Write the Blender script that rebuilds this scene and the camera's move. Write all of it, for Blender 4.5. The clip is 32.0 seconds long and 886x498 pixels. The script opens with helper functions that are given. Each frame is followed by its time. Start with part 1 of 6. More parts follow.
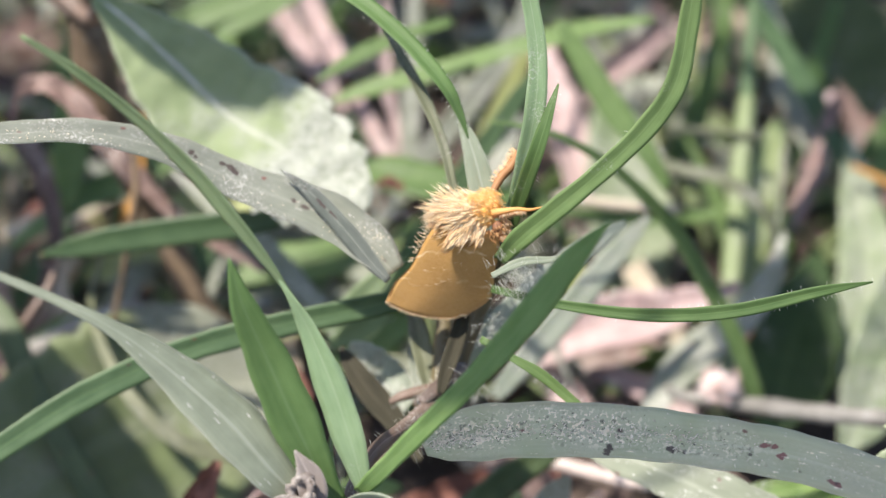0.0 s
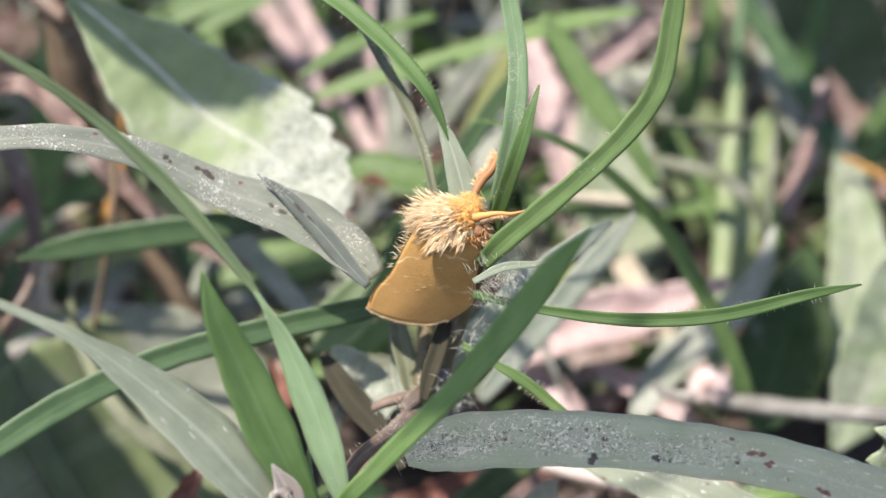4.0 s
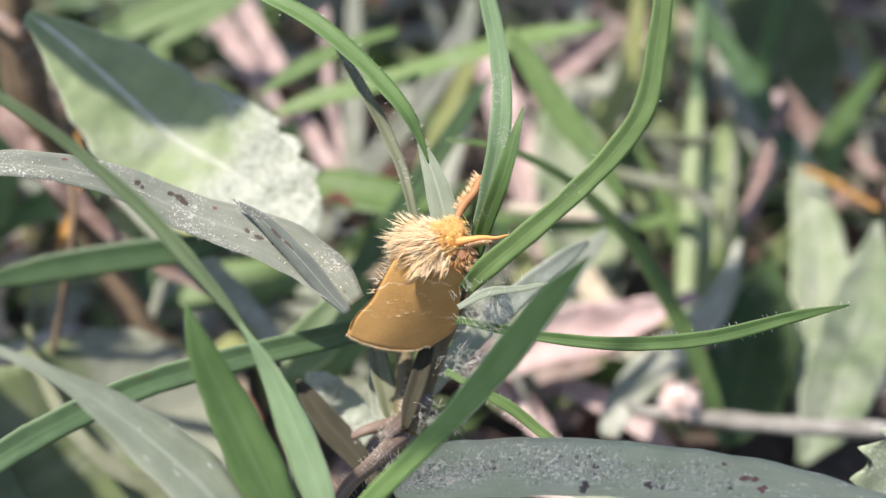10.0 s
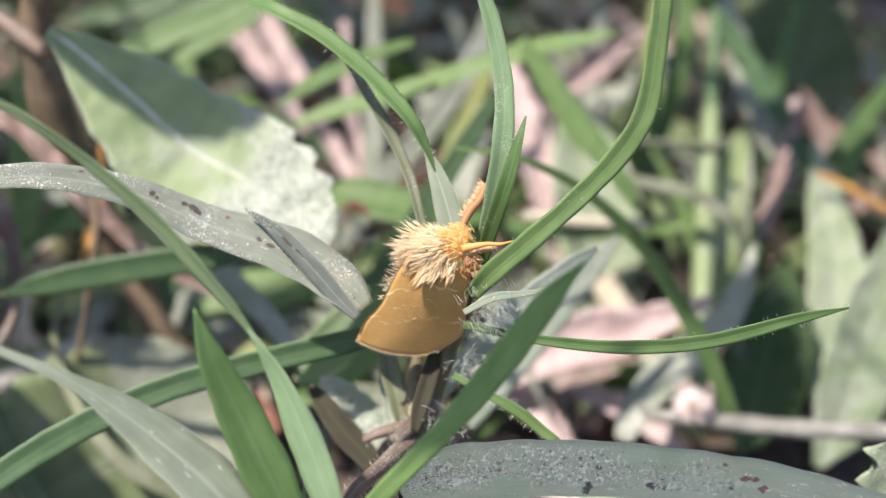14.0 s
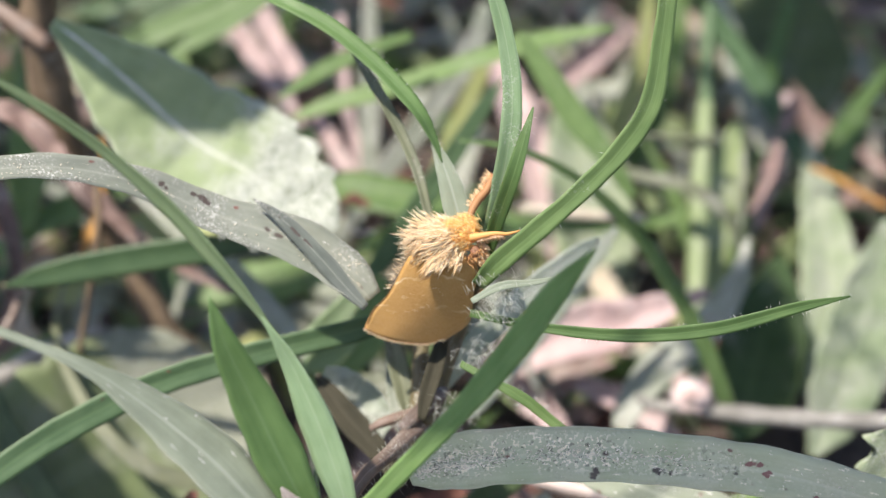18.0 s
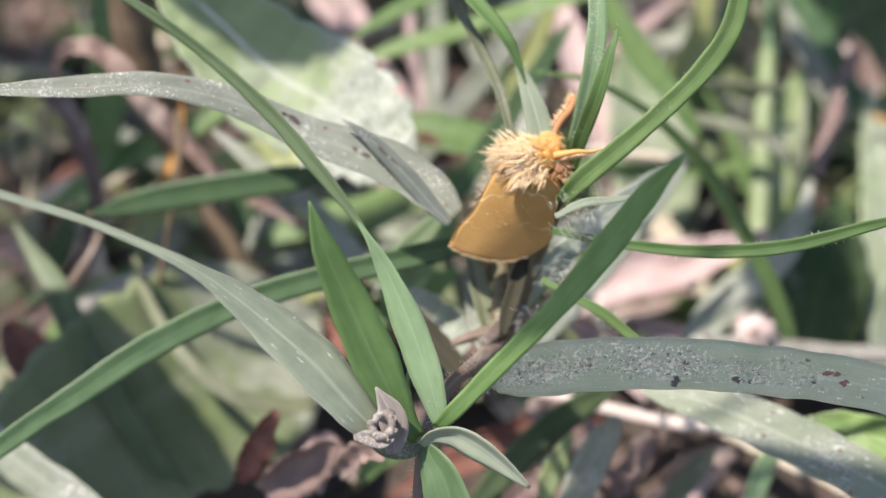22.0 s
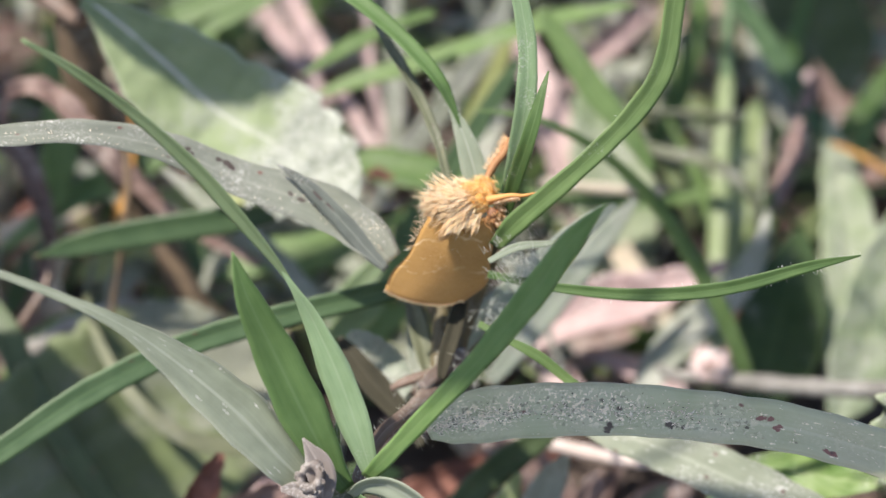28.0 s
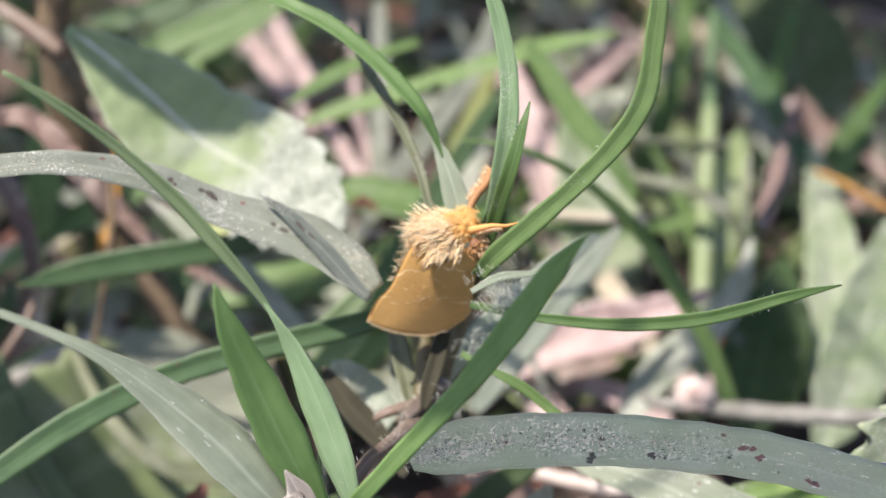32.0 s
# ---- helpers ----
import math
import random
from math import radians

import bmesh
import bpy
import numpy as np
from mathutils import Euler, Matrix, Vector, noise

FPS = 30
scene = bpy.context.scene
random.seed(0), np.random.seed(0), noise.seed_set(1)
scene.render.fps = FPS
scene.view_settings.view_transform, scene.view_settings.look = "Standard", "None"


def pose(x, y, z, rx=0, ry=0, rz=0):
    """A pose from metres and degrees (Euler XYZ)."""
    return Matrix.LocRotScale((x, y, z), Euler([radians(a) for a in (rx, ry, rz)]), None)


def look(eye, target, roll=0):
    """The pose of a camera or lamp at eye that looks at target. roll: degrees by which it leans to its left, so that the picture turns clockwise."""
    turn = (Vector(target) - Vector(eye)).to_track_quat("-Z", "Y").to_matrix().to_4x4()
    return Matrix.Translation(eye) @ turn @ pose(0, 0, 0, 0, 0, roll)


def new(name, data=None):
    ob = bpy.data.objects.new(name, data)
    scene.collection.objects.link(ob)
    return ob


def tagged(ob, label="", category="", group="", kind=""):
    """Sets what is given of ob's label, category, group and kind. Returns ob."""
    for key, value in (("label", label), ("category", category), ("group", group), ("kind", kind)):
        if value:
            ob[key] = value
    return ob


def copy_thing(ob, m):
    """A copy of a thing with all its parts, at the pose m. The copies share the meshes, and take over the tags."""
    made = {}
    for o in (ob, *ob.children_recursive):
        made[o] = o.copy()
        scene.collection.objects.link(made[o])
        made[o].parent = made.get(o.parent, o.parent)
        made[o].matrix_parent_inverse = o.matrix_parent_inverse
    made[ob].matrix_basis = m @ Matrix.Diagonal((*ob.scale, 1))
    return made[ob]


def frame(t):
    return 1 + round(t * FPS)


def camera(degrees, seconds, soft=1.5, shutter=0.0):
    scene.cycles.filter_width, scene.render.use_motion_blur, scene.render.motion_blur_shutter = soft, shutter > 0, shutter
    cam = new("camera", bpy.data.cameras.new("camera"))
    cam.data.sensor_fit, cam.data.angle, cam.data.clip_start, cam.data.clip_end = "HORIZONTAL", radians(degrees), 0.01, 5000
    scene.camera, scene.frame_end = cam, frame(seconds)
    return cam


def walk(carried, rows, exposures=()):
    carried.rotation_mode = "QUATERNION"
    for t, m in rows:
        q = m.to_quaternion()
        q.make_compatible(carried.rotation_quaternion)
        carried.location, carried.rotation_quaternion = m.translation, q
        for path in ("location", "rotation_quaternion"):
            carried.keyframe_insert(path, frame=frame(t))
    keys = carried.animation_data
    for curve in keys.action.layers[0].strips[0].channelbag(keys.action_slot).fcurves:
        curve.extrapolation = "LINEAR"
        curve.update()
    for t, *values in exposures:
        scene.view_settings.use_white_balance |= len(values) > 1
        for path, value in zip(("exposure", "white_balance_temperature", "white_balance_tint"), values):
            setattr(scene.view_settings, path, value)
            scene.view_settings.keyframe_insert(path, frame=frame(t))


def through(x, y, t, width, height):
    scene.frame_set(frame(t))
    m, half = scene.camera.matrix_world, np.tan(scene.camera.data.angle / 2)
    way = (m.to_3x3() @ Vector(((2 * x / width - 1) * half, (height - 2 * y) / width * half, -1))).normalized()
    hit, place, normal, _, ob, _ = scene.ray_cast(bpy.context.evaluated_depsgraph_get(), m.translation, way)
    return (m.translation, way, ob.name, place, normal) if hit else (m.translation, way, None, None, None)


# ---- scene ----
cam = camera(35, 32.0, soft=1.3)
walk(cam, [
    (0, pose(0.00201, -0.10305, 0.13587, 55.998, 0.685, 3.404)),
    (0.5, pose(0.00329, -0.10144, 0.13562, 55.704, 0.992, 3.255)),
    (1, pose(0.00282, -0.10107, 0.13562, 55.762, 0.885, 3.145)),
    (1.5, pose(0.00301, -0.10058, 0.13649, 55.795, 0.780, 2.836)),
    (2, pose(0.00318, -0.10068, 0.13582, 55.796, 0.716, 2.780)),
    (2.5, pose(0.00378, -0.10079, 0.13584, 55.861, 0.783, 2.889)),
    (4.5, pose(0.00287, -0.09935, 0.13614, 55.135, 1.102, 2.890)),
    (5, pose(0.00205, -0.09858, 0.13598, 55.498, 1.153, 2.804)),
    (5.5, pose(-0.00072, -0.09643, 0.13503, 55.265, 1.545, 3.024)),
    (6, pose(-0.00249, -0.09572, 0.13364, 55.337, 0.728, 2.105)),
    (6.5, pose(-0.00292, -0.09409, 0.13376, 54.797, -0.146, 0.522)),
    (7, pose(-0.00451, -0.09500, 0.13188, 54.524, -0.843, -0.182)),
    (7.5, pose(-0.00343, -0.09623, 0.13215, 54.777, -0.543, 0.320)),
    (8, pose(-0.00210, -0.09565, 0.13334, 54.938, -0.382, -0.197)),
    (8.5, pose(-0.00027, -0.09659, 0.13341, 54.597, -0.115, -0.040)),
    (9, pose(-0.00133, -0.09665, 0.13500, 54.999, -0.001, -0.001)),
    (9.5, pose(-0.00052, -0.09675, 0.13599, 55.259, 0.120, 0.280)),
    (10, pose(-0.00142, -0.09687, 0.13634, 55.338, 0.005, 0.202)),
    (10.5, pose(-0.00095, -0.09671, 0.13648, 55.409, 0.084, 0.283)),
    (11, pose(-0.00242, -0.09734, 0.13615, 55.782, -0.080, 0.135)),
    (11.5, pose(-0.00294, -0.09761, 0.13650, 55.817, -0.014, 0.246)),
    (12, pose(-0.00337, -0.09775, 0.13710, 55.720, 0.037, 0.184)),
    (12.5, pose(-0.00364, -0.09772, 0.13595, 55.344, 0.017, 0.076)),
    (13, pose(-0.00293, -0.09778, 0.13737, 55.596, 0.337, 0.397)),
    (13.5, pose(0.00082, -0.09798, 0.13773, 55.700, 1.252, 1.104)),
    (14, pose(0.00133, -0.09912, 0.13761, 55.728, 1.243, 1.229)),
    (14.5, pose(0.00237, -0.09937, 0.13648, 55.427, 0.861, 0.514)),
    (15, pose(0.00084, -0.09980, 0.13838, 55.643, 0.854, 0.460)),
    (15.5, pose(0.00148, -0.09987, 0.13851, 55.545, 0.953, 0.858)),
    (17.5, pose(0.00069, -0.10063, 0.13766, 55.666, 1.051, 0.669)),
    (18, pose(-0.00104, -0.10079, 0.13788, 55.634, 0.778, 0.551)),
    (18.5, pose(-0.00103, -0.10171, 0.13863, 55.716, 0.917, 0.703)),
    (19, pose(-0.00223, -0.10233, 0.13803, 55.508, 1.042, 0.926)),
    (19.5, pose(-0.00327, -0.10349, 0.13571, 55.421, 0.876, 0.892)),
    (20, pose(-0.00308, -0.10370, 0.13646, 55.453, 0.964, 0.974)),
    (20.5, pose(-0.00318, -0.10435, 0.13731, 55.492, 1.022, 1.102)),
    (21, pose(-0.00473, -0.10597, 0.13521, 55.303, 1.036, 1.257)),
    (21.5, pose(-0.00525, -0.10680, 0.13496, 55.054, 1.040, 1.170)),
    (22, pose(-0.00558, -0.10755, 0.13523, 55.022, 1.161, 1.915)),
    (22.5, pose(-0.00455, -0.10855, 0.13623, 55.439, 1.204, 1.764)),
    (23, pose(-0.00308, -0.10710, 0.13529, 55.903, 0.801, 1.068)),
    (23.5, pose(-0.00290, -0.10681, 0.13590, 56.101, 0.854, 1.061)),
    (24, pose(-0.00269, -0.10550, 0.13535, 56.109, 1.186, 1.174)),
    (24.5, pose(-0.00166, -0.10540, 0.13625, 56.122, 1.342, 1.123)),
    (26.5, pose(-0.00121, -0.10502, 0.13713, 56.350, 1.186, 0.958)),
    (27, pose(-0.00072, -0.10437, 0.13789, 56.647, 1.324, 1.249)),
    (27.5, pose(-0.00062, -0.10498, 0.13781, 56.481, 1.386, 1.227)),
    (28, pose(0.00033, -0.10513, 0.13698, 55.562, 1.640, 1.595)),
    (28.5, pose(0.00017, -0.10506, 0.13646, 55.521, 1.493, 1.418)),
    (29, pose(0.00066, -0.10534, 0.13606, 55.734, 1.507, 1.356)),
    (29.5, pose(0.00220, -0.10506, 0.13666, 55.746, 1.695, 1.584)),
    (30, pose(0.00117, -0.10479, 0.13657, 55.940, 1.633, 1.511)),
    (30.5, pose(0.00093, -0.10524, 0.13693, 56.144, 1.793, 1.496)),
    (31, pose(0.00139, -0.10527, 0.13653, 56.394, 1.746, 1.453)),
    (31.5, pose(0.00111, -0.10512, 0.13772, 56.405, 1.582, 1.200)),
    (32, pose(0.00093, -0.10494, 0.13745, 56.555, 1.496, 1.156))],
     exposures=[(0.0, 1.03, 6750, 15), (10.0, 1.01, 6750, 15), (12.0, 0.92, 6750, 15), (13.0, 1.05, 6750, 15), (15.0, 1.05, 6750, 15), (18.0, 1.02, 6750, 15), (20.0, 0.96, 6750, 15), (21.0, 0.88, 6750, 15), (22.0, 0.98, 6750, 15), (23.0, 1.00, 6750, 15), (24.0, 0.92, 6750, 15), (27.0, 1.04, 6750, 15), (28.0, 0.90, 6750, 15), (29.0, 0.96, 6750, 15), (32.0, 1.00, 6750, 15)])
# camera focused on the moth
cam.data.dof.use_dof = True
cam.data.dof.focus_distance, cam.data.dof.aperture_fstop = 0.118, 19.0

# ---- light: high hazy sun from the left, bright sky ----
SUN_ELEVATION, SUN_AZIMUTH = 66, 245
world = bpy.data.worlds.new("sky")
scene.world = world
world.use_nodes = True
sky = world.node_tree.nodes.new("ShaderNodeTexSky")
sky.sky_type, sky.sun_disc = "NISHITA", False
sky.sun_elevation, sky.sun_rotation = radians(SUN_ELEVATION), radians(SUN_AZIMUTH)
background = world.node_tree.nodes["Background"]
background.inputs["Strength"].default_value = 0.105
world.node_tree.links.new(sky.outputs["Color"], background.inputs["Color"])
sun = new("sun", bpy.data.lights.new("sun", "SUN"))
sun.data.energy, sun.data.angle, sun.data.color = 4.2, radians(1.2), (1.0, 0.95, 0.86)
toward = Vector((math.sin(radians(SUN_AZIMUTH)) * math.cos(radians(SUN_ELEVATION)),
                 math.cos(radians(SUN_AZIMUTH)) * math.cos(radians(SUN_ELEVATION)), math.sin(radians(SUN_ELEVATION))))
sun.matrix_world = look(toward, (0, 0, 0))

MM = 0.001
FACING = Vector((0.0, -0.82, 0.57))
rng = random.Random(7)


# ---- materials ----
class Nodes:
    """A short way to write node trees."""

    def __init__(self, name):
        self.mat = bpy.data.materials.new(name)
        self.mat.use_nodes = True
        self.tree = self.mat.node_tree
        self.out = self.tree.nodes["Material Output"]
        self.bsdf = self.tree.nodes["Principled BSDF"]

    def add(self, kind, values=None, **settings):
        node = self.tree.nodes.new(kind)
        if "operation" in settings:
            node.operation = settings["operation"]
        if "data_type" in settings:
            node.data_type = settings["data_type"]
        for key, value in (values or {}).items():
            if isinstance(value, bpy.types.NodeSocket):
                self.tree.links.new(value, node.inputs[key])
            else:
                node.inputs[key].default_value = value
        return node

    def link(self, a, b):
        self.tree.links.new(a, b)

    def math(self, op, a, b=0.0, c=0.0):
        return self.add("ShaderNodeMath", {0: a, 1: b, 2: c}, operation=op).outputs[0]

    def ramp(self, x, lo, hi, y0=0.0, y1=1.0):
        return self.add("ShaderNodeMapRange", {0: x, 1: lo, 2: hi, 3: y0, 4: y1}).outputs[0]

    def mix(self, f, a, b):
        node = self.add("ShaderNodeMix", data_type="RGBA")
        for socket, value in ((node.inputs[0], f), (node.inputs[6], a), (node.inputs[7], b)):
            if isinstance(value, bpy.types.NodeSocket):
                self.link(value, socket)
            elif isinstance(value, tuple):
                socket.default_value = (*value, 1)
            else:
                socket.default_value = value
        return node.outputs[2]

    def noise(self, vector, scale, detail=3.0):
        return self.add("ShaderNodeTexNoise", {"Vector": vector, "Scale": scale, "Detail": detail}).outputs[0]


def plant_material(name, dark, light, rib, dust=0.0, spots=0.0, through=0.35, rough=0.5, speck=(0.72, 0.72, 0.68), veins=False, grit_end=0.0, grain=1.0, band=0.0, dashes=0.0, stains=(), stipple=0.0):
    """Leaf tissue: streaks along the blade, a paler rib, dust specks and brown flecks. UV: across -1 to 1, along in mm."""
    n = Nodes(name)
    uv = n.add("ShaderNodeUVMap").outputs[0]
    part = n.add("ShaderNodeSeparateXYZ", {0: uv})
    u, v = part.outputs[0], part.outputs[1]
    chance = n.add("ShaderNodeObjectInfo").outputs["Random"]
    here = n.add("ShaderNodeTexCoord").outputs["Object"]
    shift = n.math("MULTIPLY", chance, 91.0)
    streak = n.noise(n.add("ShaderNodeCombineXYZ", {0: n.math("MULTIPLY", u, 9.0), 1: n.math("MULTIPLY", v, 0.12), 2: shift}).outputs[0], 1.0, 4.0)
    cloud = n.noise(n.add("ShaderNodeCombineXYZ", {0: u, 1: n.math("MULTIPLY", v, 0.35), 2: shift}).outputs[0], 1.1, 4.0)
    tone = n.math("ADD", n.math("MULTIPLY", streak, 0.38), n.math("MULTIPLY", cloud, 0.72))
    tone = n.math("ADD", tone, n.math("MULTIPLY", n.math("SUBTRACT", chance, 0.5), 0.28))
    colour = n.mix(n.ramp(tone, 0.3, 0.8), dark, light)
    line = n.ramp(n.math("ABSOLUTE", u), 0.03, 0.10, 1.0, 0.0)
    colour = n.mix(n.math("MULTIPLY", line, 0.4), colour, rib)
    if veins:
        slant = n.math("SUBTRACT", n.math("MULTIPLY", v, 0.55), n.math("MULTIPLY", n.math("ABSOLUTE", u), 2.1))
        wobble = n.math("MULTIPLY", n.noise(here, 420.0, 2.0), 0.7)
        wave = n.math("PINGPONG", n.math("ADD", slant, wobble), 0.5)
        colour = n.mix(n.math("MULTIPLY", n.ramp(wave, 0.0, 0.07, 1.0, 0.0), 0.5), colour, rib)
    margin = n.ramp(n.math("ABSOLUTE", u), 0.90, 0.99)
    colour = n.mix(n.math("MULTIPLY", margin, 0.45), colour, rib)
    height = streak
    if dust:
        fine = n.noise(here, 5200.0 * grain, 1.0)
        grit = n.noise(here, 1500.0 * grain, 3.0)
        coarse = n.noise(here, 190.0, 3.0)
        mask = n.math("MULTIPLY", n.math("MAXIMUM", n.ramp(fine, 0.56, 0.65), n.ramp(grit, 0.63, 0.67)), n.ramp(coarse, 0.60 - 0.3 * dust, 0.85 - 0.3 * dust))
        if grit_end:
            mask = n.math("MULTIPLY", mask, n.ramp(v, grit_end, grit_end * 1.5, 1.0, 0.12))
        if band:
            mask = n.math("MULTIPLY", mask, n.ramp(n.math("ABSOLUTE", n.math("ADD", u, n.math("MULTIPLY", n.math("SUBTRACT", coarse, 0.5), 0.8))), band, band + 0.35, 1.0, 0.1))
        film = n.math("MULTIPLY", n.ramp(coarse, 0.3, 0.75), 0.45 * dust)
        colour = n.mix(film, colour, tuple(0.62 * c for c in speck))
        dark_grit = n.math("MULTIPLY", n.ramp(n.noise(here, 3900.0 * grain, 1.0), 0.58, 0.66), n.ramp(coarse, 0.62 - 0.3 * dust, 0.8 - 0.3 * dust))
        if grit_end:
            dark_grit = n.math("MULTIPLY", dark_grit, n.ramp(v, grit_end, grit_end * 1.5, 1.0, 0.1))
        if band:
            dark_grit = n.math("MULTIPLY", dark_grit, n.ramp(n.math("ABSOLUTE", u), band, band + 0.3, 1.0, 0.15))
        colour = n.mix(n.math("MULTIPLY", dark_grit, 0.65), colour, (0.12, 0.10, 0.08))
        colour = n.mix(n.math("MULTIPLY", mask, 0.95), colour, speck)
        height = n.math("ADD", streak, n.math("MULTIPLY", mask, 1.4))
    if stipple:
        # a crust of pale grains that thickens towards the tip
        patch = n.noise(here, 160.0, 3.0)
        crust = n.ramp(n.math("ADD", v, n.math("MULTIPLY", n.math("SUBTRACT", patch, 0.5), 26.0)), stipple, stipple + 7.0)
        grains = n.ramp(n.noise(here, 3000.0, 1.5), 0.40, 0.52)
        colour = n.mix(n.math("MULTIPLY", crust, 0.75), colour, (0.22, 0.25, 0.19))
        colour = n.mix(n.math("MULTIPLY", n.math("MULTIPLY", crust, grains), 0.9), colour, speck)
        height = n.math("ADD", height, n.math("MULTIPLY", n.math("MULTIPLY", crust, grains), 1.0))
    for k, (across, along, red) in enumerate(stains):
        wander = n.noise(here, 1300.0, 3.0)
        a = n.math("MULTIPLY", n.math("ADD", u, across), 7.5 - 1.5 * (k % 3))
        b = n.math("MULTIPLY", n.math("SUBTRACT", v, along), 1.0 + 0.4 * (k % 2))
        ring = n.math("ADD", n.math("ADD", n.math("MULTIPLY", a, a), n.math("MULTIPLY", b, b)), n.math("MULTIPLY", n.math("SUBTRACT", wander, 0.45), 5.0))
        colour = n.mix(n.math("MULTIPLY", n.ramp(ring, 0.4, 0.85, 1.0, 0.0), 0.9), colour, (0.24, 0.08, 0.075) if red else (0.06, 0.038, 0.035))
    if dashes:
        place = n.add("ShaderNodeCombineXYZ", {0: n.math("MULTIPLY", u, 6.0), 1: n.math("MULTIPLY", v, 0.6), 2: shift}).outputs[0]
        cells = n.add("ShaderNodeTexVoronoi", {"Vector": place, "Scale": 1.0, "Randomness": 1.0})
        pick = n.math("GREATER_THAN", n.add("ShaderNodeSeparateColor", {0: cells.outputs["Color"]}).outputs[2], 1.0 - dashes)
        ragged = n.math("ADD", cells.outputs["Distance"], n.math("MULTIPLY", n.noise(here, 4200.0, 3.0), 0.8))
        dash = n.math("MULTIPLY", n.ramp(ragged, 0.46, 0.62, 1.0, 0.0), pick)
        colour = n.mix(n.math("MULTIPLY", dash, 0.85), colour, speck)
    if spots:
        place = n.add("ShaderNodeCombineXYZ", {0: n.math("MULTIPLY", u, 1.7), 1: n.math("MULTIPLY", v, 0.55), 2: shift}).outputs[0]
        cells = n.add("ShaderNodeTexVoronoi", {"Vector": place, "Scale": 1.0, "Randomness": 1.0})
        lone = n.math("GREATER_THAN", n.add("ShaderNodeSeparateColor", {0: cells.outputs["Color"]}).outputs[0], 1.0 - spots)
        ragged = n.math("ADD", cells.outputs["Distance"], n.math("MULTIPLY", n.noise(here, 1800.0, 2.0), 0.25))
        fleck = n.math("MULTIPLY", n.ramp(ragged, 0.2, 0.30, 1.0, 0.0), lone)
        rust = n.mix(n.add("ShaderNodeSeparateColor", {0: cells.outputs["Color"]}).outputs[1], (0.05, 0.04, 0.04), (0.24, 0.07, 0.06))
        colour = n.mix(n.math("MULTIPLY", fleck, 0.9), colour, rust)
    bump = n.add("ShaderNodeBump", {"Height": height, "Strength": 0.25, "Distance": 0.0001}).outputs[0]
    n.link(colour, n.bsdf.inputs["Base Color"])
    n.link(bump, n.bsdf.inputs["Normal"])
    n.bsdf.inputs["Roughness"].default_value = rough
    n.bsdf.inputs["Specular IOR Level"].default_value = 0.4
    if through:
        glow = n.add("ShaderNodeBsdfTranslucent", {"Color": n.mix(0.35, colour, light), "Normal": bump})
        both = n.add("ShaderNodeMixShader", {0: through, 1: n.bsdf.outputs[0], 2: glow.outputs[0]})
        n.link(both.outputs[0], n.out.inputs["Surface"])
    return n.mat


def island_material(name, a, b, rough=0.6, through=0.0):
    """Hairs, grains and crumbs: each piece has its own shade between a and b."""
    n = Nodes(name)
    chance = n.add("ShaderNodeNewGeometry").outputs["Random Per Island"]
    colour = n.mix(chance, a, b)
    n.link(colour, n.bsdf.inputs["Base Color"])
    n.bsdf.inputs["Roughness"].default_value = rough
    if through:
        glow = n.add("ShaderNodeBsdfTranslucent", {"Color": colour})
        n.link(n.add("ShaderNodeMixShader", {0: through, 1: n.bsdf.outputs[0], 2: glow.outputs[0]}).outputs[0], n.out.inputs["Surface"])
    return n.mat


def ground_material():
    n = Nodes("soil")
    here = n.add("ShaderNodeTexCoord").outputs["Object"]
    crumbs = n.noise(here, 900.0, 5.0)
    patches = n.noise(here, 45.0, 3.0)
    colour = n.mix(n.ramp(crumbs, 0.35, 0.7), (0.02, 0.015, 0.012), (0.10, 0.075, 0.06))
    colour = n.mix(n.ramp(patches, 0.45, 0.7, 0.0, 0.5), colour, (0.13, 0.09, 0.07))
    n.link(colour, n.bsdf.inputs["Base Color"])
    n.bsdf.inputs["Roughness"].default_value = 0.95
    n.link(n.add("ShaderNodeBump", {"Height": crumbs, "Strength": 0.8, "Distance": 0.001}).outputs[0], n.bsdf.inputs["Normal"])
    return n.mat


M = {}
M["fresh"] = plant_material("grass_green", (0.10, 0.185, 0.056), (0.215, 0.33, 0.122), (0.27, 0.39, 0.16), dust=0.06, through=0.45)
M["deep"] = plant_material("grass_deep_green", (0.058, 0.115, 0.05), (0.125, 0.205, 0.10), (0.16, 0.26, 0.12), spots=0.06, through=0.3)
M["dusty"] = plant_material("grass_dusty", (0.17, 0.20, 0.145), (0.30, 0.335, 0.255), (0.40, 0.43, 0.35), dust=0.7, spots=0.3, dashes=0.15, through=0.25, rough=0.6)
M["spotted"] = plant_material("grass_spotted", (0.20, 0.235, 0.165), (0.33, 0.37, 0.28), (0.44, 0.47, 0.38), dust=0.5, spots=0.75, dashes=0.4, through=0.25, rough=0.6)
M["spotdeep"] = plant_material("grass_spotted_dark", (0.05, 0.08, 0.035), (0.10, 0.145, 0.065), (0.13, 0.18, 0.09), spots=0.6, through=0.25)
M["dusty_long"] = plant_material("grass_dusty_long", (0.12, 0.14, 0.108), (0.225, 0.25, 0.20), (0.36, 0.38, 0.32), dust=0.45, spots=0.2, through=0.25, rough=0.6, dashes=0.5, stains=[(0.05, 33.8, 0), (0.00, 34.9, 0), (0.10, 36.9, 0), (0.05, 38.0, 0), (0.54, 26.8, 0), (0.36, 23.8, 0), (0.41, 27.5, 0)])
